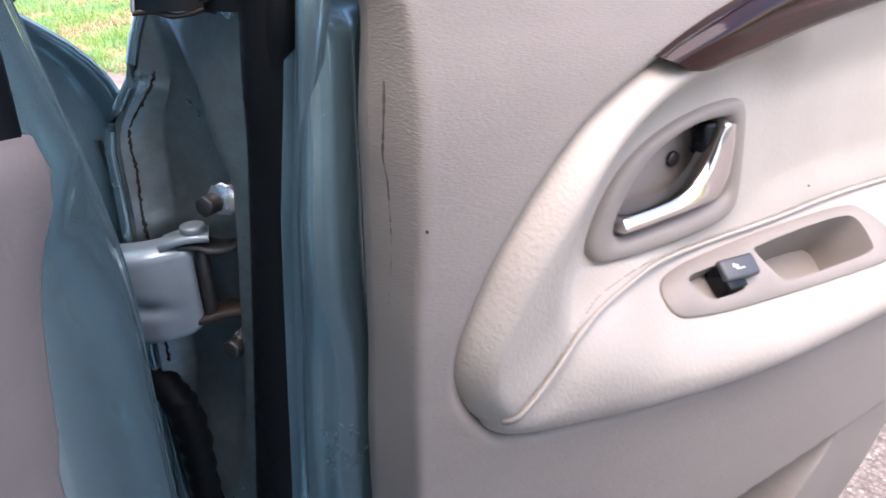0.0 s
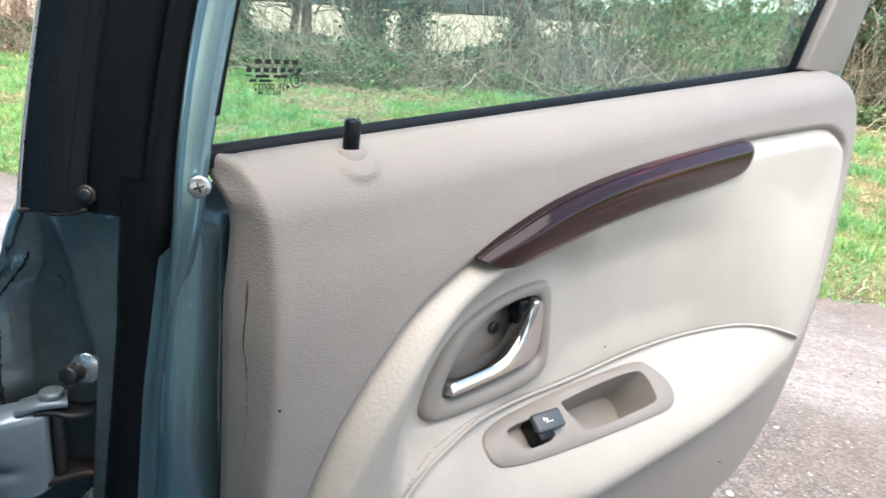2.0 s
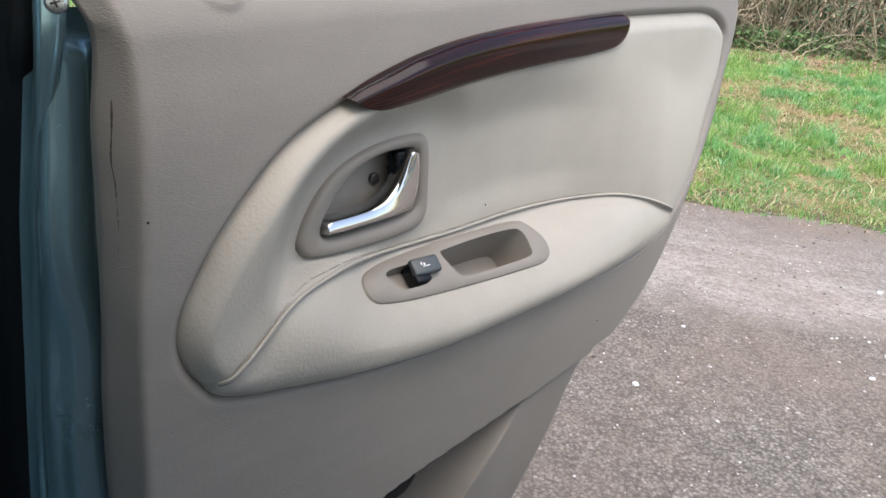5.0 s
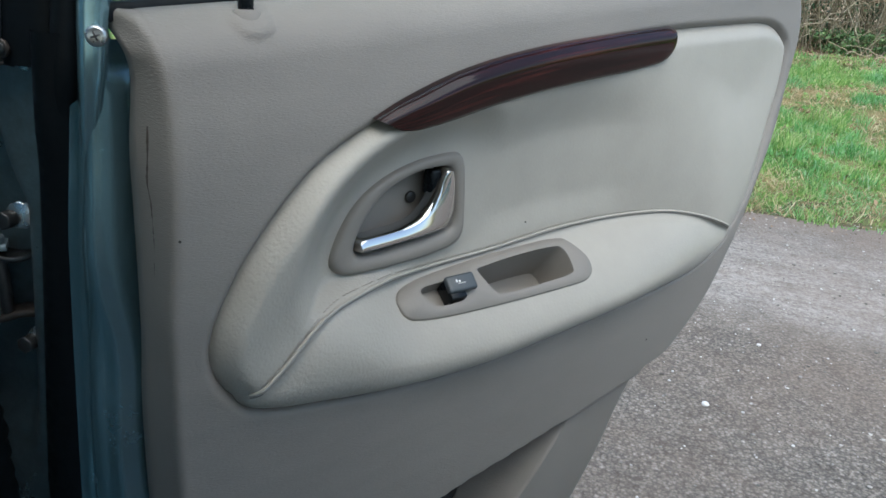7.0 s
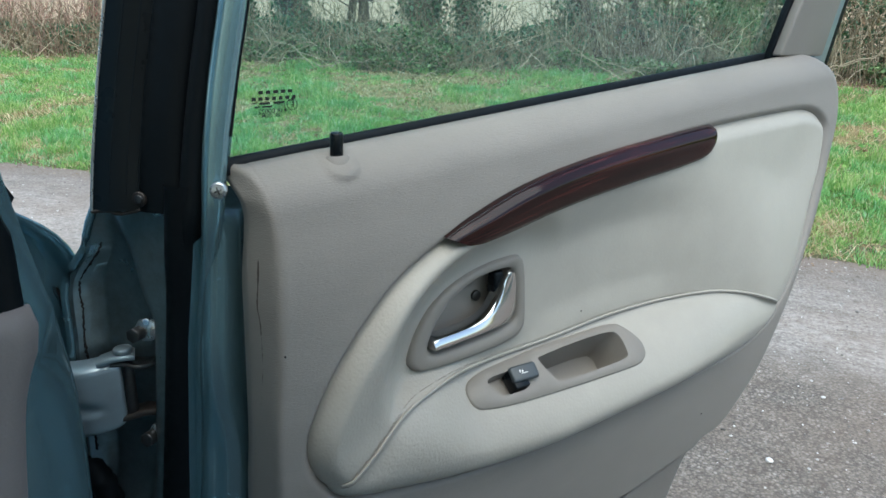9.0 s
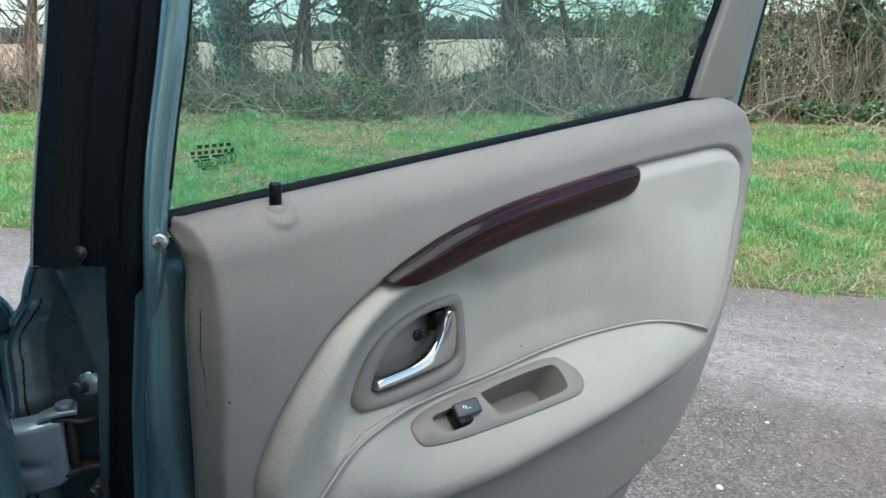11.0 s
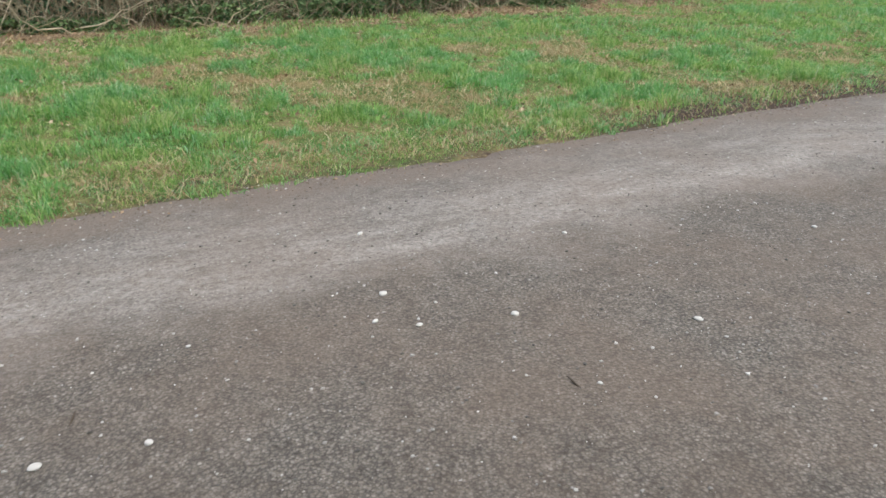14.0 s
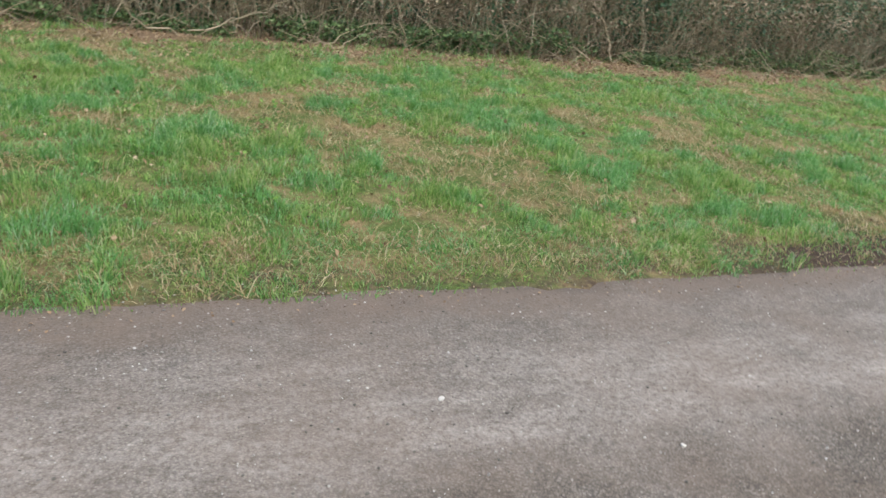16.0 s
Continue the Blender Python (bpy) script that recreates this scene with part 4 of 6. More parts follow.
glass_bars("maker_mark", [(0.0370 + 0.0055 * i, 0.0404 + 0.0055 * i, 1.0990, 1.1014) for i in range(5)] + [(0.0320 + 0.0050 * i, 0.0350 + 0.0050 * i, 1.0946, 1.0970) for i in range(7)], "two makers' names as black bars")
glass_bars("small_print", [(0.0320, 0.0355, 1.0926, 1.0934), (0.0590, 0.0640, 1.0930, 1.0938), (0.0375, 0.0455, 1.0918, 1.0934), (0.0480, 0.0565, 1.0918, 1.0934), (0.0340, 0.0380, 1.0896, 1.0909), (0.0395, 0.0470, 1.0896, 1.0909)], "small unreadable print")
glass_text("DOT", 0.0570, 1.0895, 0.0030)
glass_text("43R 00022", 0.0585, 1.0853, 0.0050)
glass_text("BELGIUM", 0.0530, 1.0828, 0.0034)
glass_text("E", 0.0640, 1.0887, 0.0054)
ringv = [np.array([(0.0623 + r * math.cos(a), glass_y(0.0623, 1.0906) - 0.0046, 1.0906 + r * math.sin(a)) for a in np.linspace(0, 2 * np.pi, 24, endpoint=False)]) for r in (0.0041, 0.0035)]
ring_skin("approval_ring", ringv, PRINT, pane, "printed ring")

# ---- metal shell of the door ----
CARD_X = [(-0.002, 0.30), (0.003, 0.736), (0.0095, 0.856), (0.0125, 0.930), (0.014, 0.985), (0.016, 1.03)]
SEAL_R = [(-0.045, 0.090, 0.30), (-0.034, 0.060, 0.70), (-0.027, 0.046, 0.83), (-0.022, 0.037, 0.914), (-0.017, 0.029, 0.965), (-0.013, 0.022, 1.007), (-0.0105, 0.018, 1.04)]
SEAL_L = [(-0.064, 0.112, 0.30), (-0.051, 0.088, 0.70), (-0.041, 0.070, 0.815), (-0.033, 0.056, 0.907), (-0.027, 0.046, 0.983), (-0.0235, 0.040, 1.04)]
HEM = spline([(-0.084, 0.138, 0.30), (-0.093, 0.133, 0.70), (-0.0915, 0.122, 0.86), (-0.0895, 0.120, 0.908), (-0.0885, 0.120, 0.945), (-0.0840, 0.118, 0.960), (-0.0725, 0.110, 0.980), (-0.067, 0.106, 1.0), (-0.0585, 0.100, 1.022), (-0.0545, 0.098, 1.04)], 120)


def at_level(line, z):
    p = np.array(line)
    return np.array([np.interp(z, p[:, -1], p[:, k]) for k in range(p.shape[1] - 1)])


shell = []
levels = np.linspace(0.30, 1.035, 130)
NSEC = 0
for z in levels:
    xe = np.interp(z, [c[1] for c in CARD_X], [c[0] for c in CARD_X])
    wav = 0.0035 * math.sin((z - 0.86) * 34) * step(0.70, 0.86, z)
    sr, sl, hm = at_level(SEAL_R, z), at_level(SEAL_L, z), at_level(HEM, z)
    c0, c1 = np.array([xe + 0.003, 0.016]), sr + (0.006, 0.003)
    high = (0.013 + wav) * (1 - 0.25 * step(0.985, 1.02, z))
    split = step(0.90, 0.80, z)
    pts = [(xe + 0.012, 0.030)]
    for k in (0.0, 0.07, 0.15, 0.24, 0.33, 0.42, 0.5, 0.58, 0.66, 0.76, 0.88):
        dent = 0.004 * split * math.exp(-((k - 0.52) / 0.13) ** 2)
        pts.append(tuple(c0 + (c1 - c0) * k + np.array([-0.62, -0.78]) * (high * 1.1 * math.sin(np.pi * k) ** 0.9 - dent)))
    pts += [tuple(c1), tuple(sr), tuple(sr + (0.012, 0.004)), tuple(sl + (0.010, 0.0)), tuple(sl)]
    pocket = 0.019 * step(0.70, 0.80, z) * np.clip((1.020 - z) / 0.050, 0, 1)
    ridge = float(np.interp(z, [0.80, 0.93, 0.965, 1.0, 1.02], [0.10, 0.12, 0.30, 0.55, 0.75]))
    bump_z = math.exp(-((z - 0.972) / 0.011) ** 2)
    nd = np.array([0.9, 0.44])
    for k in np.linspace(0.04, 0.92, 22):
        deep_k = step(ridge - 0.03, ridge + 0.22, k) * (1 - step(0.84, 0.92, k))
        q = sl + (hm - sl) * k + nd * (pocket * deep_k - 0.003 * bump_z * step(0.45, 0.6, k) * (1 - step(0.8, 0.9, k)))
        pts.append(tuple(q))
    pts += [tuple(hm + (0.012, -0.003)), tuple(hm + (0.004, -0.002)), tuple(hm)]
    # outer skin round to the rear edge
    xr = np.interp(z, EDGE_R[:, 1], EDGE_R[:, 0])
    out = 0.150 - 0.105 * step(0.86, 1.04, z) - 0.03 * (1 - step(0.30, 0.62, z))
    SKIN = len(pts)
    tuck = 0.03 * step(0.86, 0.96, z)
    pts += [tuple(hm + (0.003, 0.008)), (hm[0] + 0.03, max(hm[1] * 0.4 + out * 0.6, hm[1] + 0.006)), (0.0, max(out, 0.104)), (0.10, out), (0.35, out + 0.012), (0.6 * xr + 0.1, out + 0.004), (xr - 0.006 - tuck, out - 0.014), (xr - 0.003 - tuck, out - 0.03), (xr - 0.006 - tuck, out - 0.036),
            (xr - 0.006 - tuck, 0.040), (xr - 0.014 - tuck, 0.034)]
    notch = step(1.008, 1.026, z)
    for i in (1, 2, 3, 4):
        pts[i] = (pts[i][0] - 0.006 * notch, pts[i][1] + 0.012 * notch)
    drop = 0.055 * step(0.88, 1.03, z)
    shell.append([(x, y, z - drop * (i > SKIN + 2)) for i, (x, y) in enumerate(pts)])
NSEC = len(shell[0])
top_cap = [tuple((len(levels) - 1) * NSEC + i for i in range(NSEC))]
END0, END1 = 16, SKIN - 1
wall = grid_faces(len(levels), NSEC, False)
in_end = lambda q: END0 <= q[0] % NSEC < END1
body = obj("door_shell", np.array(shell).reshape(-1, 3), [q for q in wall if not in_end(q)] + top_cap, PAINT, door, "teal painted door metal")
# This panel's paint carries both grime and the shade of the recess.
obj("door_end_panel", np.array(shell)[:, END0 : END1 + 1].reshape(-1, 3), grid_faces(len(levels), END1 - END0 + 1), GRIMY_SHADED, door, "grimy pressed metal, coloured darker for its shade, at the hinged end of the door")
tube("door_hem", [tuple(at_level(HEM, z)) + (z,) for z in np.linspace(0.32, 1.026, 60)], 0.0032, PAINT, door, "folded teal edge of the door skin", 8)
crumb_z = np.linspace(0.80, 0.985, 150)
jit = np.random.default_rng(5)
tube("hem_sealer", [tuple(at_level(HEM, z) + np.array([0.0100 + 0.0007 * math.sin(z * 130) + jit.normal(0, 0.00035), -0.0046])) + (z,) for z in crumb_z],
     np.abs(jit.normal(0, 0.0004, 150)) + 0.0006, SEALER, door, "dark cracked sealer along the door edge", 5)
sealp = []
for z in np.linspace(0.31, 1.04, 62):
    sr, sl = at_level(SEAL_R, z), at_level(SEAL_L, z)
    across = sl - sr
    nrm = np.array([-across[1], across[0]]) / np.linalg.norm(across)
    if nrm[0] > 0:
        nrm = -nrm
    sealp.append([(*(sr + across * k + nrm * (0.007 + 0.004 * step(0.95, 0.99, z)) * math.sin(np.pi * k) ** 0.6), z) for k in np.linspace(0, 1, 9)])
obj("end_seal", np.array(sealp).reshape(-1, 3), grid_faces(62, 9), RUBBER, door, "dusty black rubber seal down the door's front end")
drum("frame_screw", (-0.001, -0.003, 1.0405), (-0.45, -0.9, 0.1), 0.0058, 0.006, ZINC, door, "zinc cross-head screw on the frame", 24, 0.0018)
frame_screw = bpy.data.objects["frame_screw"]
slot_m = Matrix.Translation((-0.0024, -0.0058, 1.0408)) @ Vector((-0.45, -0.9, 0.1)).to_track_quat("Z", "Y").to_matrix().to_4x4()
for turn in (20, 110):
    box("screw_recess", (-0.0026, -0.0005, -0.0006), (0.0026, 0.0005, 0.0006), STEEL, frame_screw, "cross recess of the screw", 0.0, slot_m @ pose(0, 0, 0, 0, 0, turn))
drum("cover_screw_rust", (-0.0405, 0.0485, 1.0285), (-0.75, -0.66, 0), 0.0055, 0.0030, RUST, door, "rusty recess round the cover screw", 20, 0.0012)
drum("cover_screw", (-0.0412, 0.0465, 1.029), (-0.75, -0.66, 0), 0.0034, 0.003, STEEL, door, "small rusty screw on the frame cover", 16)
drum("drain_plug", (-0.0310, 0.0447, 1.019), (-0.75, -0.66, 0), 0.0036, 0.0012, PAINT, door, "painted plug in the door end", 20)
crack_z = np.linspace(0.992, 0.882, 50)
crack_k = 0.24 + 0.015 * np.sin((crack_z - 0.9) * 90) + 0.05 * (1 - step(0.945, 0.96, crack_z))
crack = []
for zc, kc in zip(crack_z, crack_k):
    xe, xb = np.interp(zc, EDGE_L[:, 1], EDGE_L[:, 0]), np.interp(zc, BEND[:, 1], BEND[:, 0])
    yb = float(card_y(np.array([xb]), np.array([zc]))[0])
    q = (1 - kc) ** 2 * np.array([xe - 0.004, -0.002]) + 2 * kc * (1 - kc) * np.array([xb, yb]) + kc ** 2 * np.array([xb + 0.009, yb])
    crack.append((q[0] - 0.0003, q[1] - 0.0003, zc))
# One dark tube draws the scuffed crack together with its lip's shade.
tube("card_scuff", crack, [(0.0004 + 0.0008 * abs(math.sin(i * 0.37) * math.sin(i * 1.3))) * (1.1 - i / 60) for i in range(50)], SCUFF_SHADE, door, "dark scuffed crack in the card's edge, with the shade of its raised lip", 5)
for x, z, r in ((0.0215, 0.929, 0.0008), (0.350, 0.8705, 0.0007), (0.52, 0.715, 0.0008), (0.30, 0.803, 0.0007)):
    y = card_y(np.array([x]), np.array([z]))[0]
    if 0.8 < z < 0.9 and x > 0.3:
        y = (upper_pad_y if z > 0.85 else arm_y)(np.array([x]), np.array([z]))[0]
    drum("speck", (x, y - 0.0003, z), (0, -1, 0), r, 0.001, SEALER, door, "dark speck of dirt", 8, 0.0002)

# door half of the hinge


def bar(name, path, wide, thick, mat, parent, label):
    """A flat rolled bar with rounded edges, swept along a path."""
    p = np.array(path, float)
    tan = np.gradient(p, axis=0)
    tan /= np.linalg.norm(tan, axis=1)[:, None]
    flat_way = np.cross(tan, [0, 0, 1.0])
    flat_way /= np.linalg.norm(flat_way, axis=1)[:, None]
    up_way = np.cross(flat_way, tan)
    sec = [(-1, -0.6), (-0.85, -1), (0.85, -1), (1, -0.6), (1, 0.6), (0.85, 1), (-0.85, 1), (-1, 0.6)]
    v = np.stack([p + flat_way * a * wide + up_way * b * thick for a, b in sec], 1).reshape(-1, 3)
    return obj(name, v, grid_faces(len(p), 8, True) + [tuple(range(8)), tuple(len(p) * 8 - 1 - i for i in range(8))], mat, parent, label)


bar("hinge_strap", spline([(-0.066, 0.098, 0.8890), (-0.056, 0.094, 0.8885), (-0.050, 0.091, 0.8860), (-0.044, 0.088, 0.8855), (-0.036, 0.084, 0.8885), (-0.032, 0.082, 0.8960)], 18), 0.0085, 0.0019, STEEL, door, "bent steel hinge strap on the door")
bar("hinge_strap", spline([(-0.066, 0.098, 0.8400), (-0.056, 0.094, 0.8415), (-0.046, 0.090, 0.8440), (-0.036, 0.085, 0.8435), (-0.024, 0.079, 0.8400)], 18), 0.0085, 0.0026, RUST, door, "brown greasy hinge strap on the door")
for z in (0.916, 0.824):
    bolt = drum("hinge_bolt", (-0.047, 0.079, z), (-0.75, -0.65, 0.1), 0.0062, 0.016, STEEL, door, "dark hinge bolt head", 6, 0.001)
    drum("hinge_washer", (-0.041, 0.0775, z + 0.002), (-0.6, -0.8, 0.15), 0.0095, 0.004, ZINC, bolt, "bright crumpled washer", 9, 0.0012)
drum("hinge_pin", (-0.056, 0.092, 0.864), (0.02, 0, 1), 0.0042, 0.050, STEEL, door, "greased hinge pin", 16)

# pieces that belong to one part of the door sit under that part
PIECES = {
    "switch_plate": ("pull_pocket", "switch_well", "switch_skirt"),
    "handle_bezel": ("handle_cup", "cup_screw", "lever_pivot_block"),
    "armrest": ("seam_welt", "seam_groove", "stitching"),
    "door_card": ("card_scuff", "speck", "lock_collar", "door_speaker"),
    "door_end_panel": ("hem_sealer", "drain_plug"),
    "door_shell": ("door_hem",),
    "frame_cover": ("cover_crack", "cover_rib", "frame_cover_edge", "cover_screw", "cover_screw_rust"),
}
for piece in list(door.children):
    for owner in door.children:
        if piece.name.split(".")[0] in PIECES.get(owner.name, ()):
            piece.parent = owner
            break

# ---- body of the car beside the opening: u runs rearwards along its side, n outwards ----
ROAD_M = Matrix(((0.557, 0.830, 0, 0), (-0.830, 0.557, 0, 0), (0, 0, 1, 0), (0, 0, 0, 1)))
car = thing("car_body", label="teal saloon car with its centre pillar beside the open rear door", category="car")
PIVOT = np.array([-0.058, 0.094])
FWD, OUT = np.array([-0.557, 0.830]), np.array([0.830, 0.557])


def car_pt(f, n, z):
    """A point from its way forwards and outwards of the rear hinge."""
    p = PIVOT + FWD * f + OUT * n
    return (p[0], p[1], z)


def lofted(name, sections, mat, label, loop=False, caps=False):
    n = len(sections[0])
    f = grid_faces(len(sections), n, loop)
    if caps:
        f += [tuple(range(n)), tuple(len(sections) * n - 1 - i for i in range(n))]
    return obj(name, [car_pt(*p) for s in sections for p in s], f, mat, car, label)


PILLAR = spline([(-0.060, 0.30), (-0.055, 0.60), (-0.050, 0.80), (-0.047, 0.88), (-0.050, 0.92), (-0.055, 0.955), (-0.064, 1.0), (-0.073, 1.046), (-0.10, 1.2), (-0.145, 1.40)], 60)
TRIM_N = spline([(-0.150, 0.30), (-0.140, 0.80), (-0.133, 0.87), (-0.124, 0.925), (-0.116, 0.948), (-0.108, 0.962), (-0.1055, 0.975), (-0.109, 0.988)], 50)
secs = []
for n, z in PILLAR:
    back = np.interp(z, TRIM_N[:, 1], TRIM_N[:, 0])
    lean = min(0, 0.98 - z) * 0.22
    secs.append([(-0.052, back - 0.05 + lean, z), (-0.050, back + lean, z), (-0.0400, (back + lean) * 0.55 + n * 0.45, z), (-0.0345, n - 0.029, z), (-0.0315, n - 0.0240, z), (-0.013, n - 0.0105, z), (-0.004, n - 0.003, z), (0.004, n, z), (0.014, n - 0.006, z), (0.05, n - 0.012, z), (0.09, n - 0.03, z)])
lofted("centre_pillar", secs, PAINT, "teal painted centre pillar flange")
tube("pillar_edge", [car_pt(0.0005, n - 0.001, z) for n, z in PILLAR], 0.0022, PAINT, car, "rolled edge of the pillar flange", 6)
secs = [[(-0.035, n + 0.004, z), (-0.050, n + 0.001, z), (-0.056, n - 0.004, z), (-0.060, n - 0.02, z), (-0.062, n - 0.07, z), (-0.055, n - 0.16, z), (0.02, n - 0.17, z)] for n, z in TRIM_N]
n, z = TRIM_N[-1]
secs += [[(-0.036, n, z + 0.003), (-0.047, n - 0.002, z + 0.003), (-0.051, n - 0.006, z + 0.003), (-0.053, n - 0.02, z + 0.003), (-0.05, n - 0.07, z + 0.003), (-0.045, n - 0.15, z + 0.003), (0.02, n - 0.16, z + 0.003)]]
trim = lofted("pillar_trim", secs, TRIM, "warm grey moulded pillar trim")
secs = []
for z in np.linspace(0.975, 1.38, 30):
    n = -0.110 - max(0, z - 1.03) * 0.34
    secs.append([(-0.030, n + 0.003, z), (-0.046, n + 0.002, z), (-0.053, n - 0.004, z), (-0.053, n - 0.016, z), (-0.046, n - 0.024, z), (-0.040, n - 0.028, z)])
lofted("opening_seal", secs, RUBBER, "black rubber seal round the door opening")
secs = []
for z in np.linspace(0.99, 1.38, 24):
    n = -0.136 - max(0, z - 1.03) * 0.34
    secs.append([(-0.040, n + 0.004, z), (-0.052, n - 0.004, z), (-0.056, n - 0.03, z), (-0.052, n - 0.12, z), (0.02, n - 0.13, z)])
lofted("upper_pillar_trim", secs, RUBBER, "dark upper pillar trim")
# closed front door, seen at its rear end
SIDE = spline([(-0.10, 0.26), (-0.02, 0.34), (0.020, 0.55), (0.026, 0.75), (0.020, 0.88), (0.010, 0.945), (-0.001, 0.974), (-0.009, 0.988), (-0.021, 1.001), (-0.033, 1.0105), (-0.045, 1.0195), (-0.056, 1.0245), (-0.075, 1.026)], 60)
front = obj("front_door", *(lambda rows: ([car_pt(*p) for r in rows for p in r], grid_faces(len(rows), 60)))(
    [[(f, n - d, z - min(d, 0.014) * 0.4) for n, z in SIDE] for f, d in ((0.052, 0.10), (0.054, 0.06), (0.052, 0.03), (0.047, 0.014), (0.047, 0.008), (0.036, 0.006), (0.0335, 0.003), (0.033, 0.001), (0.036, 0.0), (0.3, -0.02), (0.6, -0.026), (0.95, -0.012))]),
    PAINT, car, "closed teal front door with a rounded shoulder")
tube("front_door_hem", [car_pt(0.0335, n - 0.002, z - 0.001) for n, z in SIDE[8:]], 0.0022, PAINT, car, "folded rear edge of the front door", 6)
tube("front_door_groove", [car_pt(0.0463, n - 0.018, z - 0.008) for n, z in SIDE[34:52]], 0.0012, SEALER, car, "dark seam in the front door's end", 5)
secs = [[(f, n, z) for n, z in ((-0.085, 1.021), (-0.050, 1.0255), (-0.046, 1.030), (-0.058, 1.052), (-0.072, 1.056), (-0.092, 1.05))] for f in (0.028, 0.034, 0.4, 0.95)]
lofted("front_window_sill", secs, BLACK_GLOSS, "black plastic sill moulding of the front window", True, True)
secs = []
for z in np.linspace(1.03, 1.39, 12):
    n = -0.072 - (z - 1.03) * 0.36
    secs.append([(0.030, n - 0.03, z), (0.026, n - 0.006, z), (0.030, n, z), (0.10, n - 0.002, z), (0.10, n - 0.03, z)])
lofted("front_door_frame", secs, BLACK_GLOSS, "gloss black upright of the front door frame", True, True)
# body half of the hinge
B = spline([(-0.108, 0.106), (-0.101, 0.099), (-0.088, 0.0925), (-0.074, 0.090), (-0.063, 0.0895), (-0.0605, 0.093)], 26)
secs = []
for i, (x, y) in enumerate(B):
    k = i / (len(B) - 1)
    top = 0.887 + 0.004 * k - 0.004 * max(0.0, k - 0.85) / 0.15
    low = 0.8285 + 0.004 * k + 0.008 * max(0.0, (k - 0.72) / 0.28) ** 2
    nx, ny = 0.30, 0.95
    row = [(x + nx * 0.018, y + ny * 0.018, top + 0.0015), (x + nx * 0.009, y + ny * 0.009, top + 0.0012), (x + nx * 0.004, y + ny * 0.004, top), (x + nx * 0.0008, y + ny * 0.0008, top - 0.002)]
    for q in np.linspace(0.06, 0.94, 19):
        z = top + (low - top) * q
        dent = 0.0055 * math.exp(-((z - 0.8575 + 0.006 * k) / 0.0038) ** 2) * step(0.80, 0.30, k)
        belly = -0.002 * math.sin(np.pi * q)
        row.append((x + nx * (dent + belly), y + ny * (dent + belly), z))
    row += [(x + nx * 0.001, y + ny * 0.001, low + 0.0015), (x + nx * 0.004, y + ny * 0.004, low), (x + nx * 0.012, y + ny * 0.012, low + 0.003)]
    secs.append(row)
nb = len(secs[0])
obj("hinge_bracket", np.array(secs).reshape(-1, 3), grid_faces(len(secs), nb), SILVER, car, "pale painted hinge bracket on the pillar")
knuckle = spline([(-0.075, 0.100, 0.8905), (-0.066, 0.096, 0.8935), (-0.058, 0.093, 0.8945), (-0.050, 0.091, 0.894)], 14)
bar("hinge_knuckle", knuckle, 0.0085, 0.0022, SILVER, car, "pale hinge knuckle")
drum("hinge_rivet", (-0.058, 0.093, 0.8985), (0, 0, 1), 0.0072, 0.005, SILVER, car, "flat rivet head on the hinge", 24, 0.0015)
loom = spline([(-0.104, 0.140, 0.790), (-0.094, 0.130, 0.786), (-0.084, 0.121, 0.770), (-0.080, 0.117, 0.745), (-0.079, 0.116, 0.715), (-0.0785, 0.115, 0.660), (-0.078, 0.115, 0.560)], 46)
tube("cable_boot", loom, [0.011 + 0.0011 * math.sin(i * 2.1) for i in range(46)], RUBBER, car, "ribbed black cable boot between pillar and door", 14)
# unseen closing body: plain roof, sill, tail and cabin, added to shade the opening
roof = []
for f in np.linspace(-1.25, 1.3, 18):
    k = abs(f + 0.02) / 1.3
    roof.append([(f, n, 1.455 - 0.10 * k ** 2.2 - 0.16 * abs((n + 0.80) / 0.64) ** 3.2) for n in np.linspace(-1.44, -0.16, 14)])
r = lofted("roof", roof, PAINT, "unseen teal car roof, added for its shade")
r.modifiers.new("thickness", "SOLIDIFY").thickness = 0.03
# Pale headlining out of view, added to bounce light onto the door.
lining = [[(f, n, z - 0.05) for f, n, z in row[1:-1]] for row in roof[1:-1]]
lofted("headlining", lining, PAD, "unseen cream cloth headlining, added to bounce light")
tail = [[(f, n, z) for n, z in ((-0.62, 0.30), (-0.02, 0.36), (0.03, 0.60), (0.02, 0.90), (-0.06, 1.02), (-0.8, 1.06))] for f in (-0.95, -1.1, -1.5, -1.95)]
t_ = lofted("rear_quarter", tail, PAINT, "unseen teal rear quarter of the car, added to block light")
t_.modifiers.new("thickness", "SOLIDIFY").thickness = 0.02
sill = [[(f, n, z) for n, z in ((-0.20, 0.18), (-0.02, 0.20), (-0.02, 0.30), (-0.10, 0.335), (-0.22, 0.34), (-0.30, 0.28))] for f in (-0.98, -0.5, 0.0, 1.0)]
lofted("door_sill", sill, PAINT, "unseen teal door sill, added to close the body", True, True)
# Cabin lining out of view, its warm grey chosen to bounce light.
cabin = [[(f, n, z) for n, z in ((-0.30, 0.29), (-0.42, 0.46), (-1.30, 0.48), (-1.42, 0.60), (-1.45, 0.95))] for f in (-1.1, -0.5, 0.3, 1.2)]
c_ = lofted("cabin_lining", cabin, TRIM, "unseen warm grey cabin lining, added to bounce light")
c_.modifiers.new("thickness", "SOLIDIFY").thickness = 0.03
# Unseen wall, added to block sky light from behind and bounce some back.
unseen_wall = [[(f, n, z) for n in np.linspace(-1.44, -0.24, 8)] for f, z in ((-0.72, 0.30), (-0.74, 0.46), (-0.98, 0.48), (-1.06, 0.75), (-1.14, 1.02), (-1.30, 1.04))]
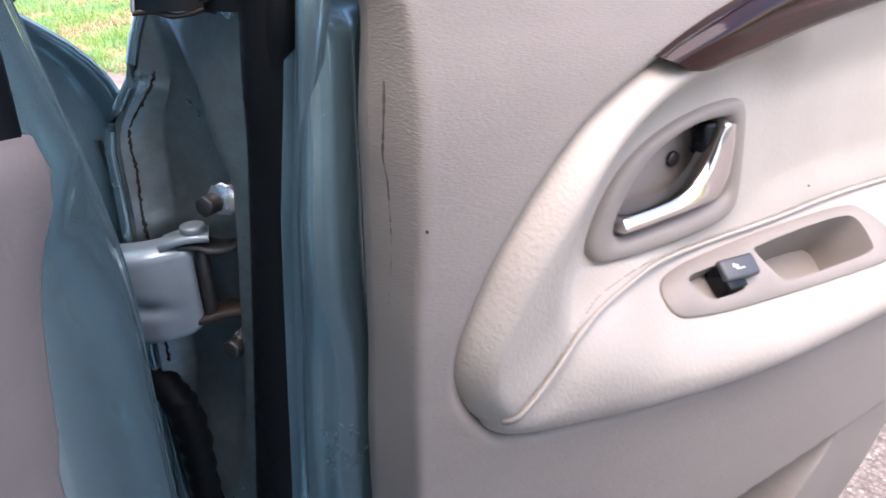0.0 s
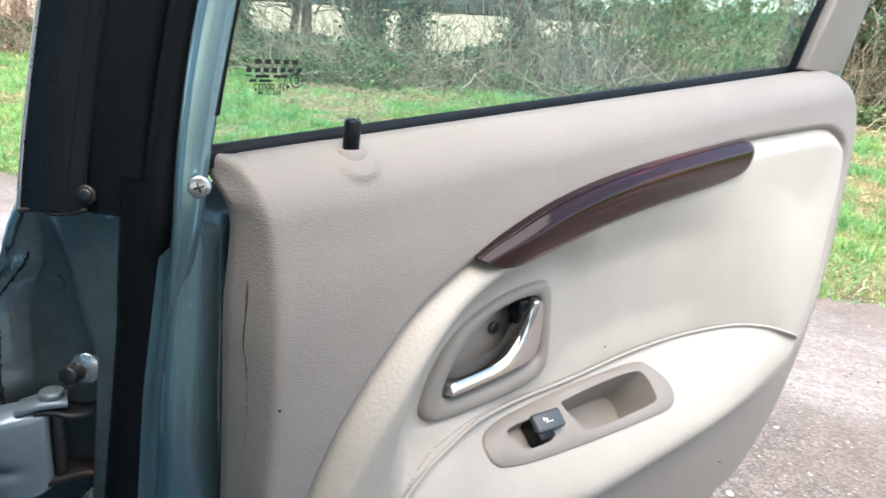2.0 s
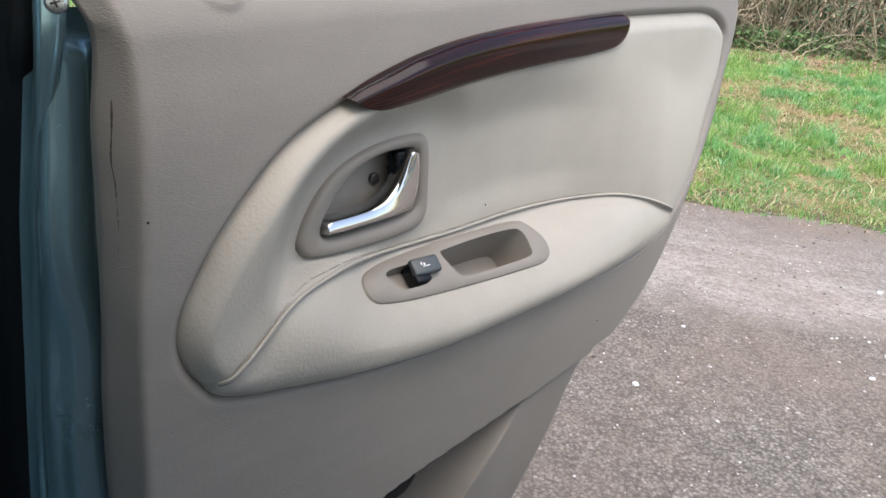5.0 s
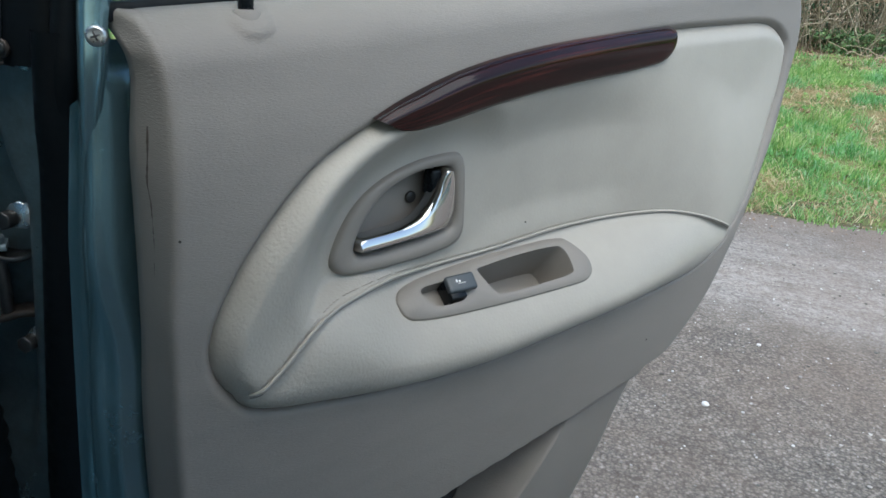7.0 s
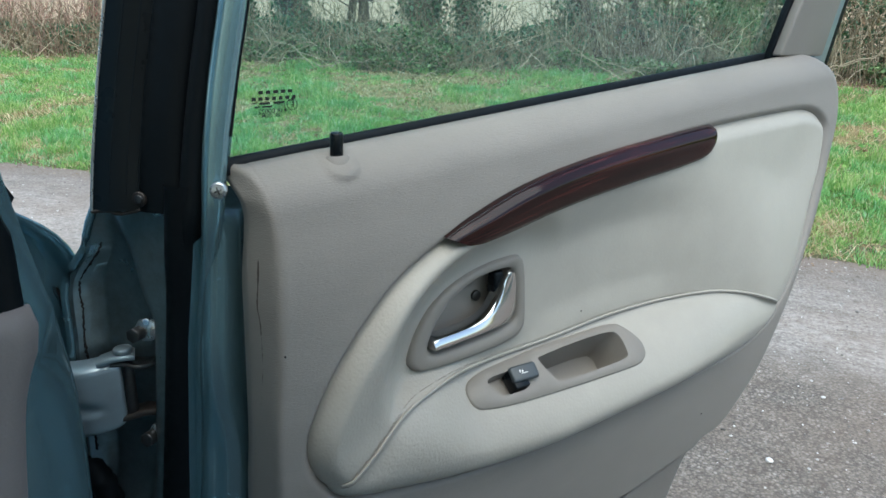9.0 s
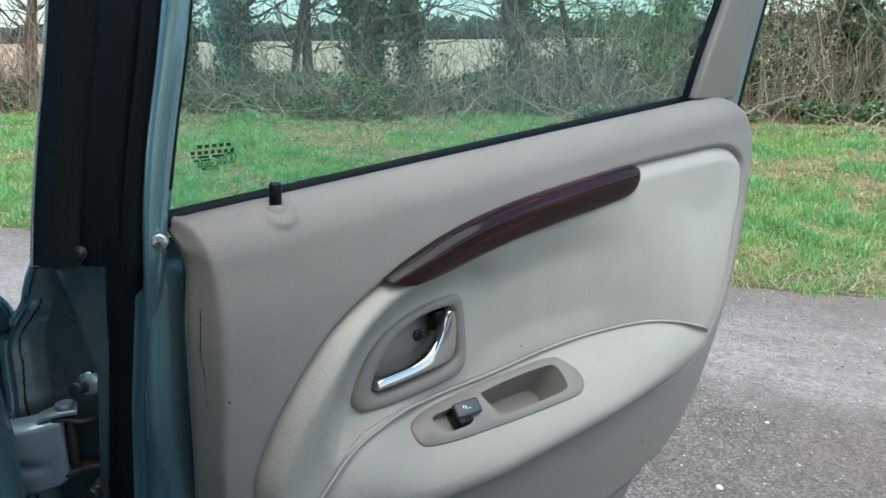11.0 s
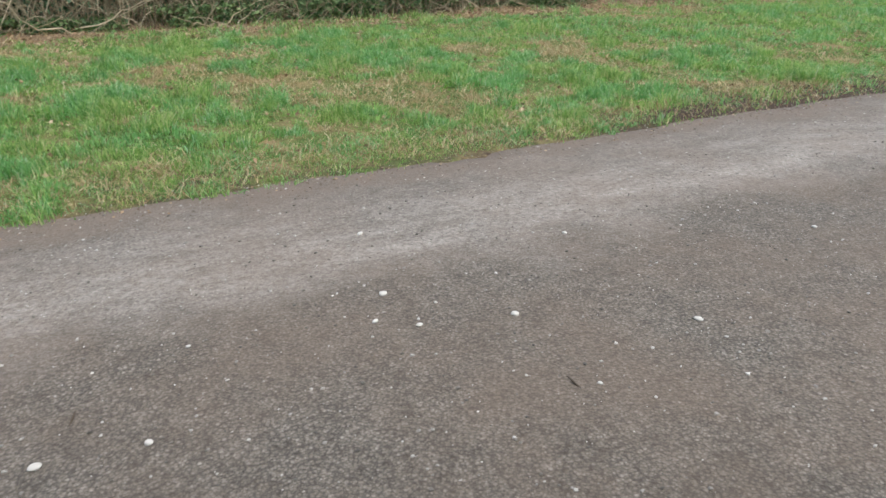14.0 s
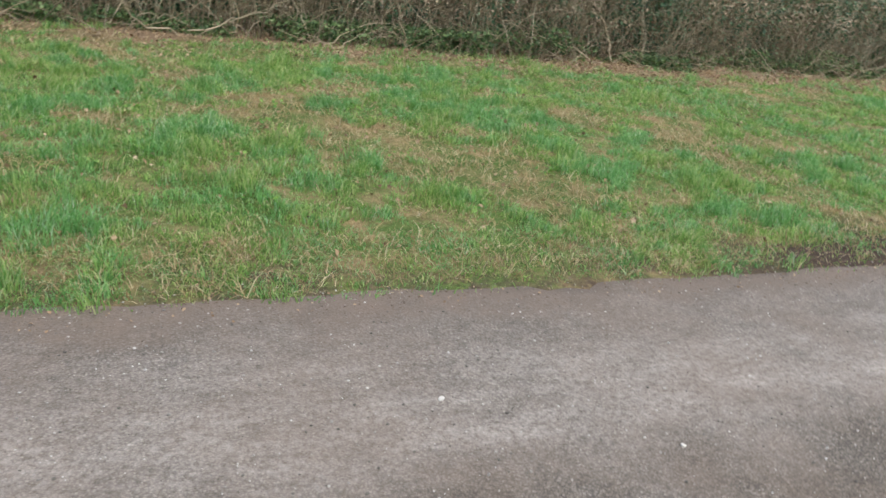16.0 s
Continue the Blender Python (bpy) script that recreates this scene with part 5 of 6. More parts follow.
b_ = lofted("cabin_bulkhead", unseen_wall, PAD, "unseen plain cream wall added to block and bounce light in the cabin")
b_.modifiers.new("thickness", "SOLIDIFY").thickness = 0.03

# ---- ground, lane, verge ----
rng = np.random.default_rng(7)


def laid(ob):
    ob.matrix_world = ROAD_M
    return ob


def verge_z(u, n):
    u, n = np.asarray(u, float), np.asarray(n, float)
    z = 0.012 * step(3.42, 3.6, n) + 0.030 * np.maximum(n - 3.6, 0) * (1 - step(9.0, 12.0, n)) + (0.030 * 7.2) * step(9.0, 12.0, n)
    z = z + 0.022 * np.sin(u * 1.3 + n * 0.7) * np.sin(n * 1.9 + 0.4 * u) * step(3.6, 4.6, n)
    return z + 0.026 * np.maximum(n - 18, 0) - 0.016 * np.maximum(n - 260, 0)


us = np.unique(np.r_[-2500, -900, -400, -180, -90, -50, np.arange(-30, 36, 0.6), 50, 90, 180, 400, 900, 2500])
ns = np.unique(np.r_[-2500, -600, -150, -40, -12, -5, 0, 2.5, np.arange(3.1, 4.4, 0.08), np.arange(4.4, 13, 0.3), 14, 16, 18, 24, 40, 80, 150, 260, 500, 1200, 2500])
gu, gn_ = np.meshgrid(us, ns)
gz = verge_z(gu, gn_) - 0.02 * (gn_ < 3.4) - 0.03 * (gn_ < 2.0)
ground = laid(obj("ground", np.c_[gu.ravel(), gn_.ravel(), gz.ravel()], grid_faces(len(ns), len(us)), TURF))
tagged(ground, "grass verge with dead leaves and a pale stubble field beyond", "ground", kind="structure")
ru = np.arange(-30, 30.01, 0.12)
edge_n = 3.46 + 0.06 * np.sin(ru * 1.7) + 0.05 * np.sin(ru * 4.3 + 1) + 0.04 * np.sin(ru * 9.1) + 0.025 * np.sin(ru * 23)
rows = [np.c_[ru, np.full(len(ru), -4.5), np.full(len(ru), 0.0)], np.c_[ru, np.full(len(ru), 0.0), np.full(len(ru), 0.0)], np.c_[ru, np.full(len(ru), 2.8), np.full(len(ru), 0.0)],
        np.c_[ru, edge_n - 0.12, np.full(len(ru), 0.001)], np.c_[ru, edge_n, np.full(len(ru), -0.004)], np.c_[ru, edge_n + 0.03, np.full(len(ru), -0.03)]]
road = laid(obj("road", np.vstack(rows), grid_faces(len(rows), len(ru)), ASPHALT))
tagged(road, "narrow worn asphalt lane with pale chippings and mud along the edge", "road", kind="structure")


def scatter_uv(count, u0, u1, n0, n1):
    return rng.uniform(u0, u1, count), rng.uniform(n0, n1, count)


def value_noise(u, n, scale, seed):
    r = np.random.default_rng(seed).random((64, 64))
    x, y = np.asarray(u) * scale + 300, np.asarray(n) * scale + 300
    i, j = np.floor(x).astype(int), np.floor(y).astype(int)
    a, b = x - i, y - j
    a, b = a * a * (3 - 2 * a), b * b * (3 - 2 * b)
    g = lambda p, q: r[p % 64, q % 64]
    return (g(i, j) * (1 - a) + g(i + 1, j) * a) * (1 - b) + (g(i, j + 1) * (1 - a) + g(i + 1, j + 1) * a) * b


def blades(name, u, n, height, width, lean, mat, label, category):
    """Bent blades, two triangles and a tip each, rooted at u, n."""
    c = len(u)
    z = verge_z(u, n)
    yaw = rng.uniform(0, 2 * np.pi, c)
    l = lean * rng.uniform(0.2, 1.3, c) * height
    dx, dy = np.cos(yaw), np.sin(yaw)
    face = rng.uniform(0, 2 * np.pi, c)
    wx, wy = np.cos(face) * width, np.sin(face) * width
    root = np.stack([u, n, z - 0.01], 1)
    midp = root + np.stack([dx * l * 0.35, dy * l * 0.35, height * 0.62], 1)
    tip = root + np.stack([dx * l, dy * l, height * (1 - 0.25 * np.minimum(1, lean))], 1)
    side = np.stack([wx, wy, np.zeros(c)], 1)
    v = np.stack([root - side, root + side, midp + side * 0.8, midp - side * 0.8, tip], 1).reshape(-1, 3)
    b = np.arange(c) * 5
    loops = np.concatenate([np.stack([b, b + 1, b + 2, b + 3], 1).ravel(), np.stack([b + 3, b + 2, b + 4], 1).ravel()])
    me = bpy.data.meshes.new(name)
    me.vertices.add(len(v))
    me.vertices.foreach_set("co", v.ravel())
    me.loops.add(len(loops))
    me.loops.foreach_set("vertex_index", loops)
    starts = np.concatenate([np.arange(c) * 4, 4 * c + np.arange(c) * 3])
    me.polygons.add(2 * c)
    me.polygons.foreach_set("loop_start", starts)
    me.update(calc_edges=True)
    me.materials.append(mat)
    return tagged(laid(new(name, me)), label, category, kind="stuff")


u, n = scatter_uv(1250000, -13, 18, 3.35, 11.5)
tuft = value_noise(u, n, 5.5, 5) * 0.6 + value_noise(u, n, 13.0, 6) * 0.4
d = value_noise(u, n, 1.3, 3) * 0.5 + value_noise(u, n, 4.1, 4) * 0.3 + tuft * 0.2
bank = step(3.38, 3.50, n + 0.20 * (value_noise(u, n, 2.6, 9) - 0.5) + 0.20 * (value_noise(u, n, 9.0, 10) - 0.5))
near = np.hypot(u - 0.5, n) < 9
bank = bank * (1 - 0.9 * step(3.6, 4.4, u) * (1 - step(8, 9.5, u)) * (1 - step(3.75, 4.05, n + 0.4 * (value_noise(u, n, 3.0, 12) - 0.5))))
keep = (d < 0.61 + 0.15 * (1 - step(3.8, 4.4, n))) & (rng.random(len(u)) < (0.08 + 0.92 * bank) * (1 - 0.9 * step(9.0, 10.8, n - 0.9 * step(3.0, 0.5, u))) * (0.35 + 0.65 * near) * (0.05 + 1.5 * tuft))
gu_, gn2, tuft = u[keep], n[keep], tuft[keep]
tall = (0.020 + 0.26 * np.clip(tuft - 0.27, 0, 1) ** 1.3) * (0.7 + 0.3 * step(3.45, 4.2, gn2)) * (0.6 + 0.8 * value_noise(gu_, gn2, 1.1, 8)) * rng.uniform(0.5, 1.35, len(gu_))
blades("grass", gu_, gn2, tall, (0.0021 + 0.0016 * rng.random(len(gu_))) * (1 + 0.10 * np.maximum(np.hypot(gu_ - 0.5, gn2) - 4, 0)), 0.8, GRASS, "short tufted green winter grass on the verge", "grass")
u, n = scatter_uv(430000, -13, 18, 3.4, 11.8)
tuft = value_noise(u, n, 6.5, 15) * 0.6 + value_noise(u, n, 15.0, 16) * 0.4
d = value_noise(u, n, 1.3, 3) * 0.6 + value_noise(u, n, 4.1, 4) * 0.4
keep = rng.random(len(u)) < np.where(d > 0.525, 0.75, 0.17) * (0.3 + 0.7 * (np.hypot(u, n) < 9)) * (0.2 + 1.2 * tuft) * (0.3 + 0.7 * step(3.4, 3.9, n))
eu, en = scatter_uv(70000, -7, 10, 3.40, 4.1)
ek = rng.random(len(eu)) < step(3.40, 3.52, en + 0.14 * (value_noise(eu, en, 8.0, 20) - 0.5)) * (0.15 + 1.2 * value_noise(eu, en, 7.0, 21)) * (1 - 0.75 * step(3.6, 4.4, eu) * (1 - step(8, 9.5, eu)))
pick = rng.random(len(eu)) < 0.68
blades("edge_grass", eu[ek & pick], en[ek & pick], rng.uniform(0.012, 0.055, (ek & pick).sum()), np.full((ek & pick).sum(), 0.0022), 1.1, GRASS, "thin green grass growing over the lane's edge", "grass")
u, n, tuft = np.r_[u[keep], eu[ek & ~pick]], np.r_[n[keep], en[ek & ~pick]], np.r_[tuft[keep], np.full((ek & ~pick).sum(), 0.35)]
keep = np.ones(len(u), bool)
blades("dry_grass", u[keep], n[keep], rng.uniform(0.025, 0.09, keep.sum()) * (0.5 + tuft[keep]), (0.0017 + 0.0010 * rng.random(keep.sum())) * (1 + 0.10 * np.maximum(np.hypot(u[keep] - 0.5, n[keep]) - 4, 0)), 2.0, STRAW, "flattened straw-coloured dead grass among the green", "grass")


def leaf_quads(u, n, z, size, mat, name, label, category, tilt=1.0, world=True):
    """Small folded leaves, four triangles each, turned at random."""
    c = len(u)
    a, b, g = rng.uniform(0, 2 * np.pi, c), rng.normal(0, 0.6 * tilt, c), rng.normal(0, 0.6 * tilt, c)
    loc = np.array([(-0.5, 0, 0.0), (0, -0.42, 0.12), (0.55, 0, 0.0), (0, 0.42, 0.12), (0.0, 0.0, -0.02)])
    p = loc[None] * size[:, None, None]
    ca, sa, cb, sb, cg, sg = np.cos(a), np.sin(a), np.cos(b), np.sin(b), np.cos(g), np.sin(g)
    x, y, zz = p[..., 0], p[..., 1], p[..., 2]
    y, zz = y * cb[:, None] - zz * sb[:, None], y * sb[:, None] + zz * cb[:, None]
    x, zz = x * cg[:, None] + zz * sg[:, None], -x * sg[:, None] + zz * cg[:, None]
    x, y = x * ca[:, None] - y * sa[:, None], x * sa[:, None] + y * ca[:, None]
    v = np.stack([x + u[:, None], y + n[:, None], zz + z[:, None]], -1).reshape(-1, 3)
    i = np.arange(c) * 5
    tri = np.concatenate([np.stack([i + 4, i, i + 1], 1), np.stack([i + 4, i + 1, i + 2], 1), np.stack([i + 4, i + 2, i + 3], 1), np.stack([i + 4, i + 3, i], 1)]).ravel()
    me = bpy.data.meshes.new(name)
    me.vertices.add(len(v))
    me.vertices.foreach_set("co", v.ravel())
    me.loops.add(len(tri))
    me.loops.foreach_set("vertex_index", tri)
    me.polygons.add(len(tri) // 3)
    me.polygons.foreach_set("loop_start", np.arange(len(tri) // 3) * 3)
    me.update(calc_edges=True)
    me.materials.append(mat)
    return tagged(laid(new(name, me)), label, category, kind="stuff")


u, n = scatter_uv(44000, -13, 20, 8.3, 11.6)
keep = rng.random(len(u)) < (0.35 + 0.65 * step(1.5, 4.5, u)) * step(8.6, 9.8, n + 1.1 * (value_noise(u, n, 1.2, 77) - 0.5))
n = n + 0.07 * (u - 1)
leaf_quads(u[keep], n[keep], verge_z(u[keep], n[keep]) + 0.015, rng.uniform(0.022, 0.05, keep.sum()), DEAD_LEAF, "fallen_leaves", "brown dead leaves along the foot of the hedge", "leaves", 0.7)
u, n = scatter_uv(3600, -12, 14, 3.8, 8.6)
leaf_quads(u, n, verge_z(u, n) + 0.02, rng.uniform(0.02, 0.045, len(u)), DEAD_LEAF, "verge_leaves", "scattered brown leaves on the grass", "leaves", 1.0)

cu, cn = scatter_uv(150, -9, 11, 3.7, 9.6)
k = rng.integers(0, 150, 3000)
wu, wn2 = cu[k] + rng.normal(0, 0.06, 3000), cn[k] + rng.normal(0, 0.06, 3000)
leaf_quads(wu, wn2, verge_z(wu, wn2) + rng.uniform(0.015, 0.05, 3000), rng.uniform(0.018, 0.042, 3000), WEED, "weeds", "bright green broad-leaved weeds in the verge", "weeds", 0.8)

# loose stones
ico = bmesh.new()
bmesh.ops.create_icosphere(ico, subdivisions=1, radius=1)
IV = np.array([v.co[:] for v in ico.verts])
IF = [tuple(v.index for v in f.verts) for f in ico.faces]
ico.free()
cu, cn = scatter_uv(11000, -4, 7, 0.4, 3.7)
parts = []
for a, b in zip(cu, cn):
    r = 0.0024 + 0.0052 * rng.random() ** 4
    parts.append(((IV * rng.uniform(0.6, 1.25, (12, 1)) * [r, r * rng.uniform(0.6, 1.1), r * 0.6]) + [a, b, r * 0.3], IF))
chips = laid(stuff("chippings", parts, CHIPS, "loose pale chippings lying on the lane", "gravel"))


cu, cn = scatter_uv(14000, -5, 8, 3.10, 3.75)
keep = rng.random(len(cu)) < np.exp(-((cn - 3.38) / 0.16) ** 2) * (0.2 + 1.2 * value_noise(cu, cn * 0.3, 1.6, 55))
parts = []
for a, b in zip(cu[keep], cn[keep]):
    r = 0.002 + 0.0045 * rng.random() ** 3
    parts.append(((IV * rng.uniform(0.6, 1.25, (12, 1)) * [r, r * rng.uniform(0.6, 1.1), r * 0.55]) + [a, b, r * 0.2 + float(verge_z(a, b))], IF))
laid(stuff("soil_crumbs", parts, CRUMB, "crumbled brown soil along the edge of the lane", "soil"))
u, n = scatter_uv(900, -8, 10, 3.2, 3.75)
leaf_quads(u, n, verge_z(u, n) + 0.008, rng.uniform(0.008, 0.022, len(u)), DEAD_LEAF, "edge_litter", "brown leaf fragments along the edge of the lane", "leaves", 0.5)


def white_stone(x, y, r, squash=0.48):
    bm = bmesh.new()
    bmesh.ops.create_icosphere(bm, subdivisions=3, radius=r)
    off = Vector((x * 13.1, y * 7.7, r * 90))
    for v in bm.verts:
        k = 1 + 0.30 * noise.noise(v.co / r * 0.9 + off) + 0.08 * noise.noise(v.co / r * 3 + off)
        v.co = Vector((v.co.x * k, v.co.y * k * 0.8, max(v.co.z * k * squash, -r * 0.28)))
    bmesh.ops.transform(bm, matrix=pose(x, y, r * 0.26, 0, 0, (x * 977) % 360), verts=bm.verts[:])
    ob = from_bm("stone", bm, STONE, None, "", True)
    return tagged(ob, "small pale flint lying on the asphalt", "stone", "stones on the lane")


for x, y, r in ((2.39, -0.042, 0.016), (2.188, -0.051, 0.011), (2.174, -0.195, 0.011), (2.269, -0.493, 0.0145), (2.272, -1.071, 0.014), (1.435, 0.599, 0.015), (1.541, 0.381, 0.011),
                (3.018, -0.702, 0.011), (2.957, 0.149, 0.014), (1.996, 0.48, 0.008), (1.88, -0.72, 0.008), (3.15, -1.75, 0.012)):
    white_stone(x, y, r)
for x, y, a, l in ((1.876, -0.649, 40, 0.055), (1.62, 0.62, 10, 0.05)):
    p = np.array([(x + l * k * math.cos(radians(a)), y + l * k * math.sin(radians(a)), 0.004 + 0.006 * math.sin(k * 3)) for k in np.linspace(-0.5, 0.5, 8)])
    tagged(tube("twig", p, [0.0028, 0.003, 0.0032, 0.003, 0.003, 0.0026, 0.002, 0.0012], BARK, None, "", 6), "short dark twig on the lane", "twig", "twigs on the lane")

# ---- hedge, trees, field edge ----


def stems(count, u0, u1, n0, n1, height, spread, radius, droop, seed, thin=0.3):
    """Arching bramble and thorn stems."""
    r = np.random.default_rng(seed)
    out = []
    for _ in range(count):
        a, b = r.uniform(u0, u1), r.uniform(n0, n1)
        b += 0.07 * (a - 1) - 0.7 * float(value_noise(a, 0.0, 0.8, 61)) + 0.35
        h = height * r.uniform(0.35, 1.1)
        yaw = r.uniform(0, 2 * np.pi)
        reach = spread * r.uniform(0.2, 1.2)
        k = np.linspace(0, 1, 9)
        rise = h * (k - droop * r.uniform(0.3, 1.2) * k ** 2.4)
        wob = np.cumsum(r.normal(0, 0.085, (9, 3)), 0) * h * 0.6
        p = np.c_[a + np.cos(yaw) * reach * k ** 1.2, b + np.sin(yaw) * reach * 0.6 * k ** 1.2, float(verge_z(a, b)) - 0.02 + rise] + wob * k[:, None]
        p[:, 2] = np.maximum(p[:, 2], 0.12)
        out.append(tube_data(p, radius * r.uniform(0.5, 1.4) * (1 - (1 - thin) * k), 4))
    return out


laid(stuff("bramble_hedge", stems(3300, -2.5, 20, 10.4, 12.6, 2.5, 1.3, 0.0062, 0.5, 11) + stems(1900, -16, -2.5, 10.4, 12.2, 1.5, 1.2, 0.007, 0.5, 12) + stems(900, -16, 20, 10.1, 11.4, 0.9, 1.0, 0.006, 0.75, 13),
           TWIGS, "tangle of bare tan bramble and thorn stems along the verge", "hedge"))


def fallen(count, u0, u1, n0, n1, seed):
    """Crooked dead sticks lying or leaning at the hedge foot."""
    r = np.random.default_rng(seed)
    out = []
    for _ in range(count):
        a, b, l = r.uniform(u0, u1), r.uniform(n0, n1), r.uniform(0.4, 1.9)
        b += 0.07 * (a - 1)
        yaw, up = r.uniform(0, 2 * np.pi), abs(r.normal(0.15, 0.35))
        k = np.linspace(0, 1, 10)[:, None]
        p = np.array([a, b, float(verge_z(a, b)) + 0.03]) + k * l * np.array([np.cos(yaw), 0.5 * np.sin(yaw), up]) + np.cumsum(r.normal(0, 0.026, (10, 3)), 0) * l
        p[:, 2] = np.maximum(p[:, 2], verge_z(p[:, 0], p[:, 1]) + 0.012)
        out.append(tube_data(p, r.uniform(0.003, 0.010) * (1.1 - 0.7 * k[:, 0]), 5))
    return out


laid(stuff("dead_sticks", fallen(280, -14, 20, 9.9, 11.0, 21), PALE_STICK, "pale tan dead sticks fallen before the hedge", "sticks"))
laid(stuff("thorn_twigs", stems(900, -16, 20, 10.8, 13.0, 3.6, 1.2, 0.006, 0.15, 14) + stems(520, -2, 20, 11.0, 13.4, 4.2, 1.4, 0.010, 0.12, 15), TWIGS, "upright bare thorn twigs above the hedge", "hedge"))
laid(stuff("berry_bush", stems(420, -15.5, -10.5, 10.6, 12.2, 2.4, 1.0, 0.007, 0.3, 16), RED_TWIGS, "bush of reddish winter stems with berries", "bush"))
cu, cn = scatter_uv(60, -14.5, -10.6, 10.5, 11.6)
cz = rng.uniform(0.45, 1.25, 60)
k = rng.integers(0, 60, 2600)
BERRY_AT = (cu[k] + rng.normal(0, 0.09, 2600), cn[k] + rng.normal(0, 0.09, 2600), cz[k] + rng.normal(0, 0.07, 2600))


leaf_quads(*BERRY_AT, rng.uniform(0.012, 0.024, 2600), BERRY, "berries", "clusters of small red berries on the bush", "berries", 1.5)


def leaf_cloud(count, u0, u1, n0, n1, zfun, seed):
    r = np.random.default_rng(seed)
    a, b = r.uniform(u0, u1, count * 3), r.uniform(n0, n1, count * 3)
    k = r.random(count * 3)
    b = b + 0.07 * (a - 1) - 0.9 * value_noise(a, a * 0, 0.8, 61) + 0.45
    z = verge_z(a, b) + k * zfun(a)
    m = value_noise(a * 1.0 + z * 0.7, b + z, 1.9, seed + 1) * 0.6 + value_noise(a - z, z * 1.7, 4.3, seed + 2) * 0.4
    keep = np.nonzero(m > 0.47)[0][:count]
    return a[keep], b[keep], z[keep]


a, b, z = leaf_cloud(54000, -16, 20, 10.9, 12.6, lambda q: 0.40 + 0.40 * value_noise(q, q * 0, 0.5, 33) + 0.9 * step(-3.5, 1.0, q), 30)
leaf_quads(a, b, z, rng.uniform(0.035, 0.085, len(a)), DARK_IVY, "ivy", "dark green ivy and bramble leaves through the hedge", "ivy", 1.5)
a, b, z = leaf_cloud(13000, -16, 20, 11.4, 12.8, lambda q: 0.35 + 0.3 * value_noise(q, q * 0 + 2, 0.9, 37) + 1.2 * step(-3.5, 1.0, q), 70)
leaf_quads(a, b, z, rng.uniform(0.05, 0.10, len(a)), DEAD_LEAF, "dead_bracken", "brown dead bracken and leaves deep in the hedge", "bracken", 1.5)
a, b, z = leaf_cloud(38000, -9, 20, 10.3, 11.6, lambda q: 0.10 + 0.75 * value_noise(q, q * 0 + 4, 0.9, 35) ** 1.5, 50)
leaf_quads(a, b, z, rng.uniform(0.03, 0.07, len(a)), IVY, "low_ivy", "low dark ivy carpet at the hedge foot", "ivy", 1.2)
a, b, z = leaf_cloud(26000, -2.5, 20, 11.4, 13.2, lambda q: 3.2 + q * 0, 40)
leaf_quads(a, b, z, rng.uniform(0.04, 0.08, len(a)), IVY, "high_ivy", "ivy climbing through the taller hedge", "ivy", 1.5)


